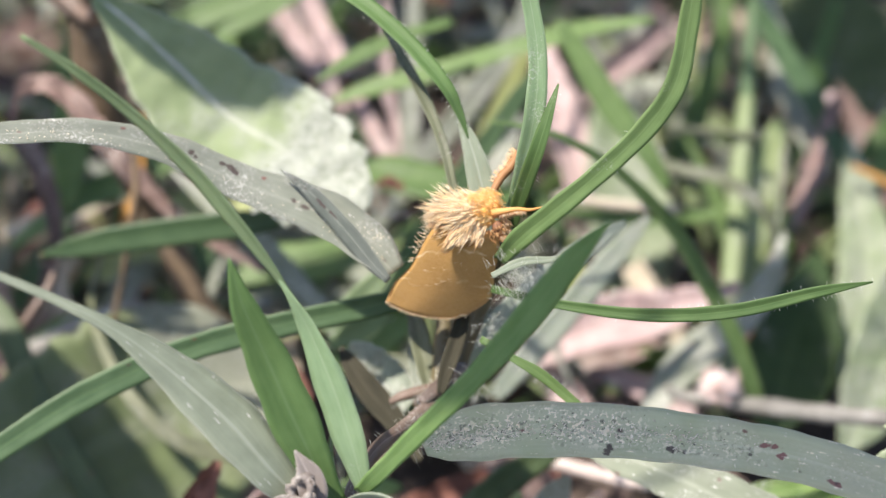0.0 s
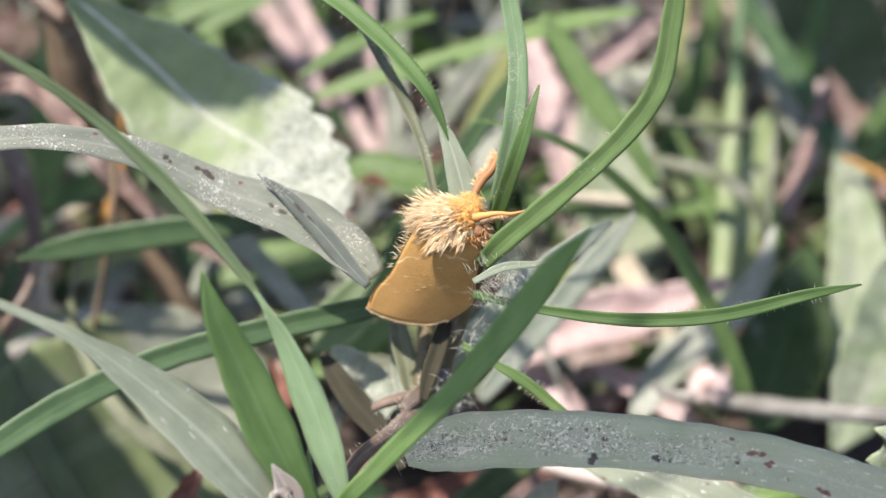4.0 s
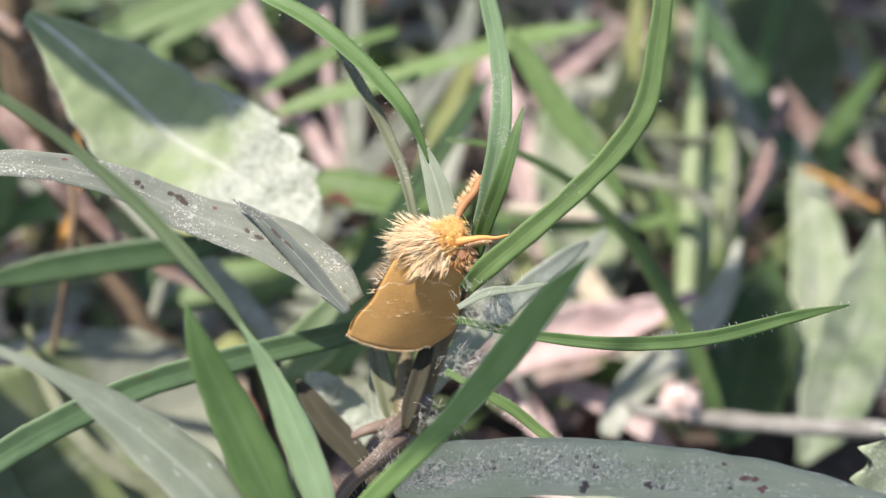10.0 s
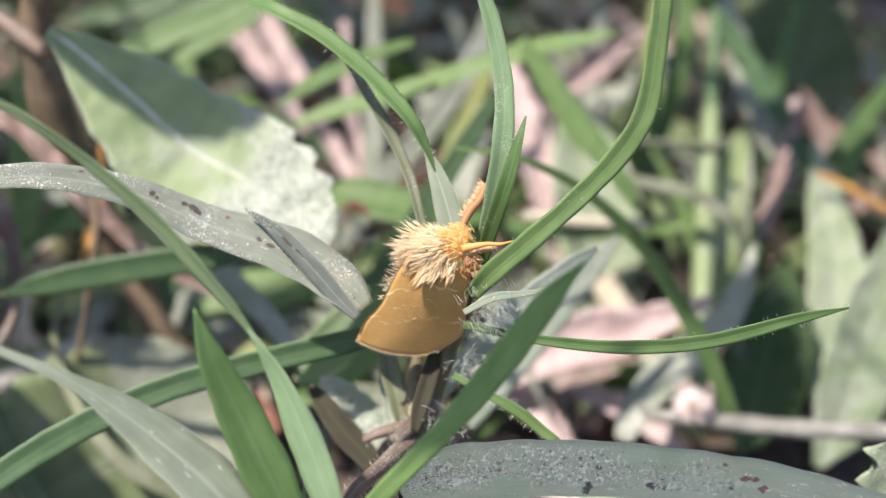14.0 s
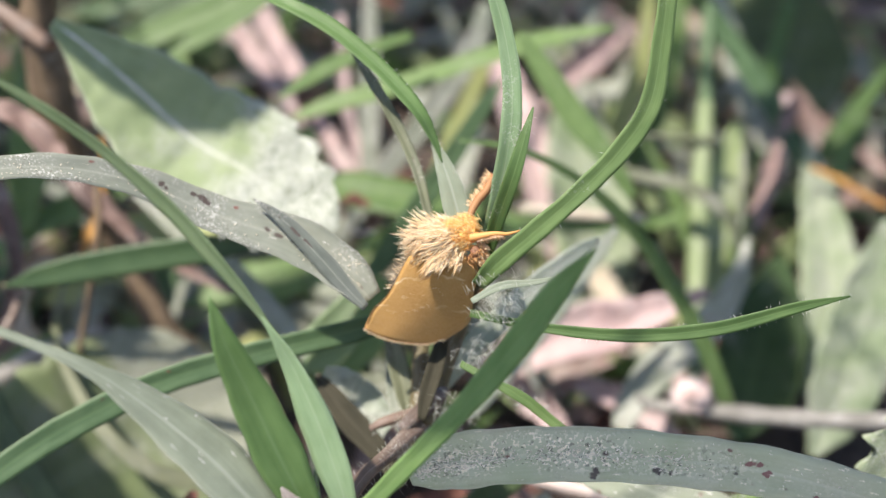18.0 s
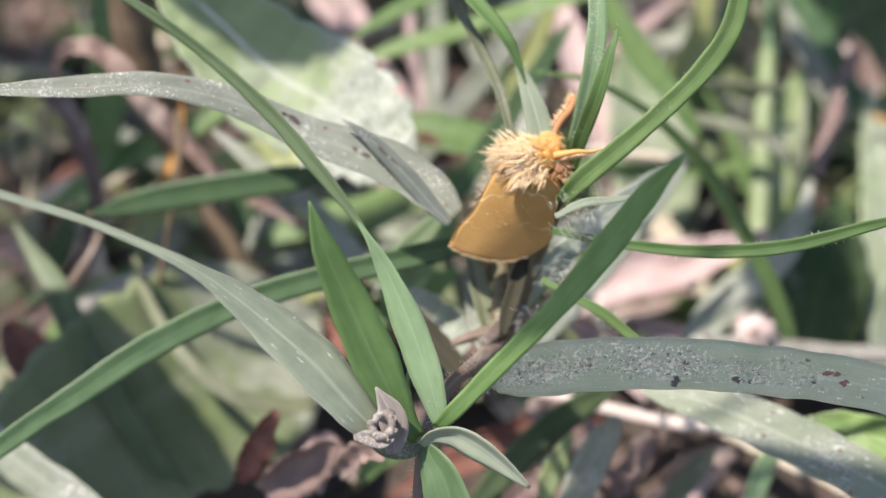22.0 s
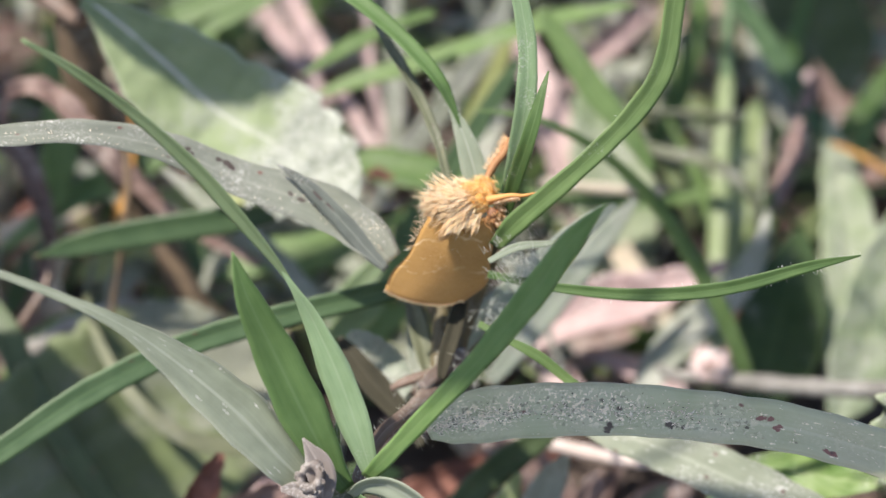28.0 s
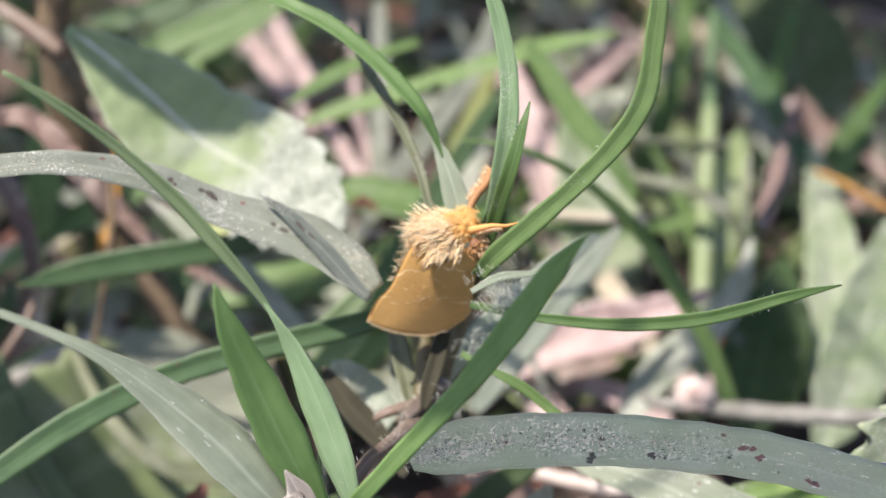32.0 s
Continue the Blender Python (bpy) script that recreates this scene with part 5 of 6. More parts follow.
        away = Vector((p.x + 0.4, p.y - 1.5, 0.0)).normalized()
        return Vector((away.x - 0.25, away.y, 0.0)).normalized()

    def lock(roots, p, tip, hairs, loose, thick):
        """A lock: hairs that leave a small patch and close towards one tip."""
        for _ in range(hairs):
            q = p + Vector((rng.gauss(0, loose), rng.gauss(0, loose), rng.gauss(0, 0.08)))
            end = tip + Vector((rng.gauss(0, loose * 0.6), rng.gauss(0, loose * 0.6), rng.gauss(0, 0.08)))
            roots.append((q, end - q, (end - q).length * rng.uniform(0.7, 1.1), thick * rng.uniform(0.6, 1.3)))

    centre, radii = Vector((-3.0, 0.6, -1.0)), (2.15, 1.65, 1.7)
    collar, under = [], []
    for k in range(430):
        a, b = rng.uniform(0, 2 * math.pi), rng.uniform(-0.15, 1)
        n = Vector((math.cos(a) * math.sqrt(1 - b * b), math.sin(a) * math.sqrt(1 - b * b), b))
        p = centre + Vector([n[j] * radii[j] for j in range(3)])
        if p.x > -1.0 or (p.x < -3.9 and p.y < 0.0):
            continue
        flow = from_head(p)
        lift = rng.uniform(0.03, 0.2) + 0.2 * max(0.0, -n.x) * (1 - b)
        tip = p + (flow - n * flow.dot(n) * 0.75 + n * lift + Vector([rng.gauss(0, 0.13) for _ in range(3)])).normalized() * rng.uniform(1.2, 2.2)
        if k % 4 == 0:
            lock(under, p - n * 0.15, tip - n * 0.2, 5, 0.16, 0.06)
        lock(collar, p, tip, 5, 0.1, 0.04)
    # uneven tufts that stand off the nape
    for k in range(26):
        a = 1.75 + 1.75 * k / 25 + rng.uniform(-0.06, 0.06)
        p = centre + Vector((math.cos(a) * 2.0, math.sin(a) * 1.6, rng.uniform(-0.6, 0.5)))
        way = Vector((math.cos(a) - 0.5, math.sin(a) * 0.8 + rng.uniform(-0.25, 0.25), rng.uniform(-0.2, 0.4))).normalized()
        lock(collar, p, p + way * rng.uniform(1.3, 2.6), 7, 0.1, 0.042)
    # locks draped from the shoulders over the wing bases, ending in separate points
    for _ in range(62):
        x = rng.uniform(-4.1, -1.3)
        p = Vector((x, rng.uniform(-1.5, -0.2), 0.75 - 0.12 * abs(x + 2.4) + rng.uniform(-0.1, 0.2)))
        reach = rng.uniform(0.9, 1.75) * (1.0 - 0.22 * (x + 2.7) / 1.4)
        tip = p + Vector((-0.5 + 0.12 * (x + 2.5) + rng.uniform(-.2, .2), -0.85, -0.12)).normalized() * reach
        lock(collar, p, tip, 6, 0.12, 0.05)
    # locks that run from the shoulder along the fold of the wings
    for _ in range(46):
        p = Vector((rng.uniform(-5.0, -3.6), rng.uniform(-0.5, 1.1), rng.uniform(-0.3, 0.35)))
        tip = p + Vector((-0.72 + rng.uniform(-.2, .2), -0.6 + rng.uniform(-.25, .25), rng.uniform(-.25, .1))).normalized() * rng.uniform(0.9, 1.8)
        lock(collar, p, tip, 6, 0.11, 0.042)
    # soft hairs along the ridge of the folded wings
    for _ in range(55):
        f = rng.random() ** 1.3
        p = Vector((-5.0 - 2.7 * f, 0.5 - 3.8 * f, 0.0 - 2.4 * f))
        collar.append((p, (-0.9 + rng.uniform(-.3, .3), 0.25 + rng.uniform(-.6, .5), rng.uniform(-.1, .5)), rng.uniform(0.25, 0.65) + (0.8 if rng.random() < 0.1 else 0), 0.02))
    part("under_fur", spikes_mesh(under, 0.08), M["fur_peach"], thorax, "tawny under-fur between the locks")
    part("collar_fur", spikes_mesh(collar, 0.1), M["fur_pale"], thorax, "shaggy straw-coloured fur collar in loose locks")
    eye_at = Vector((-0.2, -0.4, 0.55))
    crown = tufts(120, 7, (-1.05, 1.4, -0.15), (1.15, 1.1, 1.0), lambda n: Vector((-0.8, 0.25, 0.1)), (0.7, 1.5), 0.04, 0.16, lambda p, n: (p - eye_at).length < 0.9)
    part("head_fur", spikes_mesh(crown, 0.08), M["fur_orange"], head, "bright orange tuft of head fur")
    face = [(Vector((0.35 + rng.uniform(-.35, .4), rng.uniform(-1.5, 0.5), 0.1 + rng.uniform(-.4, .4))),
             (0.8 + rng.uniform(-.4, .4), -0.5 + rng.uniform(-.5, .4), 0.3), rng.uniform(0.4, 0.9), 0.06) for _ in range(150)]
    part("palps", spikes_mesh(face), M["fur_peach"], head, "short peach-coloured face hairs")
    cheek = [(Vector((-0.2 + rng.gauss(0, .4), -0.6 + rng.gauss(0, .45), 0.3 + rng.uniform(-.3, .45))),
              (0.3 + rng.uniform(-.6, .5), -0.7 + rng.uniform(-.4, .4), 0.4), rng.uniform(0.35, 0.6), 0.055) for _ in range(130)]
    part("cheek_hairs", spikes_mesh(cheek), M["fur_brown"], head, "short brown cheek hairs")

    def antenna(points, material, comb, combs, reach, first, last, spread):
        shaft = part("antenna", tube_mesh(points, 8, 6, 0.05, 5), material, head, "feathered orange-brown antenna")
        line = spline(points, 14)
        roots = []
        for i in range(int(len(line) * first), int(len(line) * last)):
            for _ in range(combs):
                way = Vector(comb) + Vector([rng.uniform(-spread, spread) for _ in range(3)])
                roots.append((Vector(line[i][:3]), way, line[i][3] * 0.5 + rng.uniform(0.4, 1.0) * reach, 0.05))
        part("plume", spikes_mesh(roots, 0.2), M["fur_peach"], shaft, "comb of short cream barbs")

    antenna([(-0.6, 2.5, -0.3, 0.55), (-0.25, 3.3, -0.7, 0.7), (0.3, 4.15, -1.1, 0.78), (1.05, 4.95, -1.4, 0.78), (1.5, 5.8, -1.7, 0.65), (1.75, 6.4, -2.0, 0.4)], M["antenna_dark"], (-0.75, 0.55, 0.15), 2, 0.7, 0.25, 0.95, 0.3)
    antenna([(-0.6, 0.85, 0.6, 0.8), (0.4, 1.0, 1.0, 0.6), (1.5, 1.15, 1.2, 0.42), (2.6, 1.1, 1.2, 0.3), (3.7, 1.35, 1.1, 0.1)], M["antenna"], (0.5, -0.85, 0.1), 7, 0.55, 0.12, 0.62, 0.3)
    for points in ([(0.1, -1.2, -0.6, 0.6), (0.8, -1.9, -1.4, 0.45), (0.5, -2.7, -2.2, 0.3)], [(-0.1, -2.0, -1.6, 0.55), (0.8, -3.2, -2.4, 0.4), (0.3, -4.2, -3.4, 0.25)]):
        leg = part("leg", tube_mesh(points, 8, 5, 0.1, 3), M["fur_brown"], moth)
        roots = [(Vector(p[:3]), (rng.uniform(-1, 1), rng.uniform(-1, 1), rng.uniform(-1, 1)), rng.uniform(0.25, 0.5), 0.035) for p in spline(points, 12) for _ in range(4)]
        part("leg_hairs", spikes_mesh(roots), M["fur_pale"], leg)


def wing_material():
    n = Nodes("wing_scales")
    uv = n.add("ShaderNodeUVMap").outputs[0]
    sep = n.add("ShaderNodeSeparateXYZ", {0: uv})
    here = n.add("ShaderNodeTexCoord").outputs["Object"]
    grain = n.noise(here, 5200.0, 2.0)
    cloud = n.noise(here, 320.0, 3.0)
    colour = n.mix(n.ramp(cloud, 0.3, 0.7), (0.47, 0.255, 0.060), (0.60, 0.345, 0.098))
    colour = n.mix(n.ramp(grain, 0.3, 0.75, 0.0, 0.5), colour, (0.64, 0.40, 0.17))
    wobble = n.math("MULTIPLY", n.math("SUBTRACT", n.noise(here, 700.0, 2.0), 0.5), 1.6)
    bow = n.math("MULTIPLY", n.math("MULTIPLY", sep.outputs[0], sep.outputs[0]), -0.9)
    along = n.math("ADD", n.math("ADD", sep.outputs[1], wobble), bow)
    broken = n.ramp(n.noise(here, 520.0, 1.0), 0.42, 0.55)
    for at in (3.3, 6.0):
        line = n.ramp(n.math("ABSOLUTE", n.math("SUBTRACT", along, at)), 0.05, 0.16, 1.0, 0.0)
        colour = n.mix(n.math("MULTIPLY", n.math("MULTIPLY", line, broken), 0.75), colour, (0.85, 0.66, 0.38))
    n.link(colour, n.bsdf.inputs["Base Color"])
    n.bsdf.inputs["Roughness"].default_value = 0.6
    n.bsdf.inputs["Sheen Weight"].default_value = 0.3
    n.link(n.add("ShaderNodeBump", {"Height": grain, "Strength": 0.3, "Distance": 0.00005}).outputs[0], n.bsdf.inputs["Normal"])
    glow = n.add("ShaderNodeBsdfTranslucent", {"Color": colour})
    n.link(n.add("ShaderNodeMixShader", {0: 0.25, 1: n.bsdf.outputs[0], 2: glow.outputs[0]}).outputs[0], n.out.inputs["Surface"])
    return n.mat


def eye_material():
    n = Nodes("eye_dark")
    here = n.add("ShaderNodeTexCoord").outputs["Object"]
    n.link(n.mix(n.noise(here, 2500.0), (0.13, 0.055, 0.03), (0.24, 0.12, 0.065)), n.bsdf.inputs["Base Color"])
    n.bsdf.inputs["Roughness"].default_value = 0.45
    return n.mat


WING, EYE = wing_material(), eye_material()
build_moth()


# ---- small details on the front plant ----
def edge_hairs(points, step, size, spread=1.0):
    """Fine hairs standing off both rims of a blade."""
    line = spline(points, 12)
    tangent, across, out = frames(line, np.array(FACING))
    roots = []
    for i in range(0, len(line)):
        for side in (-1, 1):
            if rng.random() < step:
                p = line[i][:3] + across[i] * side * line[i][3] * 0.5 + tangent[i] * rng.uniform(-0.35, 0.35)
                way = across[i] * side + out[i] * rng.uniform(-.5, .5) + tangent[i] * rng.uniform(-.5, .5) * spread
                roots.append((Vector(p), Vector(way), size * rng.uniform(0.5, 1.2), 0.018))
    return spikes_mesh(roots, 0.2)


def hairs_on(points, step, size):
    part("hairs", edge_hairs(points, step, size), M["hair"], front, "fine pale plant hairs")


hairs_on([(-26.7, 26.1, 87.1, 0.50), (-23.4, 22.8, 85.6, 1.00), (-20.3, 19.9, 84.7, 1.25), (-17.4, 17.3, 84.4, 1.35), (-13.1, 15.2, 82.9, 1.55), (-8.8, 12.3, 80.4, 1.53), (-5.3, 9.3, 77.7, 1.32), (-3.9, 8.3, 75.4, 0.76), (-3.0, 7.4, 73.3, 0.20)], 0.5, 0.55)
hairs_on([(31.8, -3.9, 66.5, 0.14), (27.3, -4.5, 65.8, 0.96), (20.4, -4.8, 63.8, 1.26), (13.2, -4.4, 62.8, 1.18), (5.9, -3.3, 62.8, 0.89), (-0.6, -1.1, 62.8, 0.66)], 0.5, 0.42)
hairs_on([(8.9, -8.4, 54.0, 0.70), (6.7, -6.6, 54.8, 0.90), (4.1, -5.5, 56.6, 1.01), (1.3, -4.5, 57.8, 0.70), (-1.5, -3.0, 58.6, 0.61)], 0.6, 0.6)
hairs_on([(7.9, -1.1, 66.8, 0.20), (4.9, -1.8, 66.6, 1.27), (2.0, -2.5, 66.7, 1.86), (-0.5, -3.8, 66.1, 1.36)], 0.9, 1.1)
hairs_on([(0.3, 2.8, 65.2, 0.82), (-0.6, 3.2, 61.1, 1.36), (-2.0, 2.5, 57.7, 1.69), (-3.5, 1.0, 54.8, 1.80), (-4.4, -0.5, 52.6, 1.80), (-4.9, -3.1, 50.6, 1.79)], 0.9, 0.9)
hairs_on([(-4.9, 0.3, 52.2, 0.65), (-5.2, -2.2, 50.8, 1.29), (-6.5, -5.1, 51.6, 1.58), (-8.0, -9.0, 53.1, 1.32), (-9.8, -13.4, 54.7, 1.28), (-11.2, -18.4, 55.3, 1.14), (-11.7, -20.8, 53.5, 1.31), (-12.0, -23.2, 50.0, 1.41), (-12.1, -29.1, 41.6, 1.69)], 0.35, 0.6)
hairs_on([(-2.9, -0.4, 53.5, 0.80), (-4.0, -1.3, 53.0, 1.80), (-5.6, -2.7, 52.2, 1.50), (-6.9, -4.4, 52.1, 1.20)], 0.9, 0.7)
hairs_on([(-4.9, -1.0, 51.8, 0.78), (-7.8, -2.0, 51.2, 1.02), (-9.0, -2.4, 51.0, 0.90), (-9.9, -2.4, 50.4, 0.54)], 0.8, 0.6)
hairs_on([(4.8, 3.8, 80.8, 0.14), (4.1, 2.4, 78.8, 0.86), (3.1, 1.2, 75.5, 1.35), (2.0, 2.0, 71.1, 1.39), (1.1, 2.9, 66.9, 1.12), (0.6, 3.2, 64.2, 0.93)], 0.25, 0.4)
hairs_on([(16.1, 8.5, 90.6, 1.60), (15.5, 6.1, 85.6, 1.75), (14.6, 3.9, 80.9, 1.95), (12.2, 2.5, 77.3, 1.87), (8.5, 0.7, 74.0, 1.74), (4.7, -0.8, 71.0, 1.84), (1.8, -1.5, 68.5, 1.86), (0.1, -1.1, 65.9, 1.29)], 0.12, 0.4)
hairs_on([(-1.6, 26.5, 64.5, 0.22), (3.9, 28.4, 62.5, 0.72), (9.6, 31.7, 57.8, 1.03), (14.6, 34.4, 52.2, 1.42), (20.0, 35.9, 45.0, 1.83), (24.6, 35.0, 37.4, 2.12), (28.5, 33.2, 30.2, 2.27), (31.5, 31.3, 22.7, 1.92)], 0.3, 0.5)
hairs_on([(-11.2, 16.3, 79.8, 0.53), (-9.3, 14.5, 77.3, 0.95), (-7.1, 12.3, 74.1, 1.05), (-5.4, 9.3, 71.3, 0.94), (-4.3, 6.1, 68.4, 0.83), (-3.6, 3.6, 66.3, 0.72)], 0.3, 0.4)


def grit_on(points, roll, middle, spread, first, last, amount, size, material="grit", label="pale grit stuck to the blade"):
    """Pale flakes of grit lying on the upper face of a blade, thickest along one line."""
    line = spline(points, 12)
    tangent, across, out = frames(line, np.array(FACING))
    turn = radians(roll)
    roots = []
    for _ in range(amount):
        i = int(rng.uniform(first, last) * (len(line) - 1))
        side = across[i] * math.cos(turn) + out[i] * math.sin(turn)
        face = out[i] * math.cos(turn) - across[i] * math.sin(turn)
        half, u = line[i][3] / 2 / math.cos(turn), rng.gauss(middle, spread)
        if abs(u) > 0.92:
            continue
        p = line[i][:3] + side * half * u + face * (0.14 * half * abs(u) + 0.07) + tangent[i] * rng.uniform(-0.3, 0.3)
        a = rng.gauss(0, 0.9)
        way = tangent[i] * math.cos(a) + side * math.sin(a) + face * rng.uniform(0.0, 0.35)
        roots.append((Vector(p), Vector(way), size * rng.uniform(0.5, 1.5), size * rng.uniform(0.14, 0.3)))
    part("grit", spikes_mesh(roots, 0.1), M[material], front, label)


grit_on([(-5.8, -14.1, 55.2, 1.15), (-4.0, -13.6, 55.8, 3.54), (-1.1, -13.3, 56.4, 4.40), (3.6, -13.7, 57.3, 4.36), (10.6, -14.4, 58.0, 4.21), (17.5, -15.4, 58.1, 4.08), (24.2, -16.6, 57.9, 3.94), (31.2, -18.4, 56.9, 3.80), (38.1, -20.5, 55.5, 3.58)], 24, 0.03, 0.2, 0.05, 0.62, 470, 0.27)
grit_on([(-5.8, -14.1, 55.2, 1.15), (-4.0, -13.6, 55.8, 3.54), (-1.1, -13.3, 56.4, 4.40), (3.6, -13.7, 57.3, 4.36), (10.6, -14.4, 58.0, 4.21), (17.5, -15.4, 58.1, 4.08), (24.2, -16.6, 57.9, 3.94), (31.2, -18.4, 56.9, 3.80), (38.1, -20.5, 55.5, 3.58)], 24, 0.0, 0.5, 0.03, 0.98, 190, 0.2)
grit_on([(-5.8, -14.1, 55.2, 1.15), (-4.0, -13.6, 55.8, 3.54), (-1.1, -13.3, 56.4, 4.40), (3.6, -13.7, 57.3, 4.36), (10.6, -14.4, 58.0, 4.21), (17.5, -15.4, 58.1, 4.08), (24.2, -16.6, 57.9, 3.94), (31.2, -18.4, 56.9, 3.80), (38.1, -20.5, 55.5, 3.58)], 24, 0.05, 0.26, 0.04, 0.66, 90, 0.17, "darkgrit", "dark crumbs of soil on the blade")
grit_on([(-50.0, -0.9, 77.2, 0.97), (-43.6, 1.6, 76.1, 2.07), (-37.0, 4.2, 75.0, 2.31), (-30.0, 5.7, 72.4, 2.76), (-23.6, 5.5, 69.1, 3.41), (-16.3, 4.7, 66.6, 4.20), (-12.0, 2.9, 64.5, 3.80), (-9.6, 1.0, 62.8, 2.20)], 30, -0.55, 0.16, 0.3, 0.9, 110, 0.2)
grit_on([(-50.0, -0.9, 77.2, 0.97), (-43.6, 1.6, 76.1, 2.07), (-37.0, 4.2, 75.0, 2.31), (-30.0, 5.7, 72.4, 2.76), (-23.6, 5.5, 69.1, 3.41), (-16.3, 4.7, 66.6, 4.20), (-12.0, 2.9, 64.5, 3.80), (-9.6, 1.0, 62.8, 2.20)], 30, 0.1, 0.45, 0.15, 0.95, 120, 0.17)


def silk_clump(place):
    """White silky hairs where the blades leave the stem."""
    roots = [(Vector(place) + Vector((rng.gauss(0, 0.9), rng.gauss(0, 0.6), rng.gauss(0, 0.9))), (rng.uniform(-0.6, 1), rng.uniform(-1, 0.3), rng.uniform(-1, 1)),
              rng.uniform(0.7, 1.9), 0.018) for _ in range(120)]
    part("hairs", spikes_mesh(roots, 0.4), M["hair"], front, "white silky hairs")


for place in SILK:
    silk_clump(place)


def build_flower(place):
    flower = thing("flower_head", "small pinkish-white bristly flower head on a pale stem", "flower", place)
    roots = []
    for _ in range(420):
        a, b = rng.uniform(0, 2 * math.pi), rng.uniform(-0.3, 1)
        way = Vector((math.cos(a) * math.sqrt(1 - b * b), math.sin(a) * math.sqrt(1 - b * b), b))
        roots.append((way * 0.5, way + Vector([rng.uniform(-.25, .25) for _ in range(3)]), rng.uniform(1.4, 2.7), 0.11))
    part("petals", spikes_mesh(roots, 0.15, 4), M["petal"], flower)
    part("flower_base", tube_mesh([(0, 0, -3, 1.2), (0, 0, -1, 1.8), (0, 0, 0.2, 1.9), (0, 0, 0.7, 0.8)]), M["palestem"], flower)
    part("flower_stem", tube_mesh([(0, 0, -2.6, 1.2), (2, 6, -10, 1.1), (4, 22, -22, 1.2), (4, 30, -32, 1.3)]), M["palestem"], flower)


build_flower(FLOWER)


def violet_flower(place):
    flower = thing("violet_flower", "tiny dark violet flower beside a toothed leaf", "flower", place)
    roots = []
    for _ in range(60):
        a, b = rng.uniform(0, 2 * math.pi), rng.uniform(-0.2, 1)
        way = Vector((math.cos(a) * math.sqrt(1 - b * b), math.sin(a) * math.sqrt(1 - b * b), b))
        roots.append((way * 0.5, way, rng.uniform(0.8, 2.0), 0.22))
    part("petals", spikes_mesh(roots, 0.15, 4), M["violet"], flower)
    part("flower_stem", tube_mesh([(0, 0, 0.4, 0.9), (0.5, 1, -8, 0.8), (1, 3, -30, 0.9), (2, 4, -60, 1.0)]), M["stem"], flower)


violet_flower(VIOLET)


def broken_stub(points):
    """The torn end of a hollow stalk at the blade bases: ragged walls round a dark hole, with shreds hanging off."""
    own = random.Random(3)
    line = spline(points, 4)
    sides, verts, faces, uvs = 22, [], [], []
    ragged = [own.uniform(-0.4, 0.4) + (0.35 if k % 7 == 0 else 0) for k in range(sides)]
    axis = Vector(line[0][:3] - line[4][:3]).normalized()
    tilt = (axis * 0.6 + FACING).normalized()
    side = tilt.orthogonal().normalized()
    other = tilt.cross(side)
    centre = Vector(line[0][:3])
    for level, (drop, grow) in enumerate(((4.0, 0.7), (2.2, 0.95), (0.9, 1.15), (0.35, 1.0), (0.1, 0.7), (0.7, 0.44), (2.6, 0.34))):
        for k in range(sides):
            a = 2 * math.pi * k / sides
            r = line[0][3] / 2 * grow * (1 + 0.1 * math.sin(2 * a + 1) + own.uniform(-0.15, 0.15))
            up = (ragged[k] if level == 3 else 0.6 * ragged[k] if level in (2, 4) else 0) - drop
            verts.append((centre + (side * math.cos(a) + other * math.sin(a)) * r + tilt * up) * MM)
            uvs.append((math.sin(a), 3 * level))
    for i in range(6):
        for k in range(sides):
            j = (k + 1) % sides
            faces.append((i * sides + k, i * sides + j, (i + 1) * sides + j, (i + 1) * sides + k))
    faces.append(tuple(range(6 * sides, 7 * sides)))
    stub = part("broken_stalk", mesh_of("stub", verts, faces, uvs), M["torn"], front, "torn hollow greyish-pink stalk end")
    # solid dark plug whose colour imitates the shade inside the stalk
    part("hollow", tube_mesh([(*(centre - tilt * 2.2), line[0][3] * 0.34), (*(centre - tilt * 1.5), line[0][3] * 0.36)], 12, 4), M["brownwood"], stub, "dark brown plug standing for the shade in the hole")
    for k in range(5):
        a = own.uniform(0, 2 * math.pi)
        way = side * math.cos(a) + other * math.sin(a)
        p, q = centre + way * line[0][3] * 0.45 - tilt * 0.6, centre + way * line[0][3] * own.uniform(0.55, 0.75) - tilt * own.uniform(-0.3, 1.8)
        part("shred", ribbon_mesh([(*p, 0.5), (*((p + q) / 2 + tilt * own.uniform(0, 0.3)), own.uniform(0.3, 0.6)), (*q, 0.15)], own.uniform(-30, 30), 0.4, 0.1, seed=k), M["torn"], stub)


broken_stub(STUB)

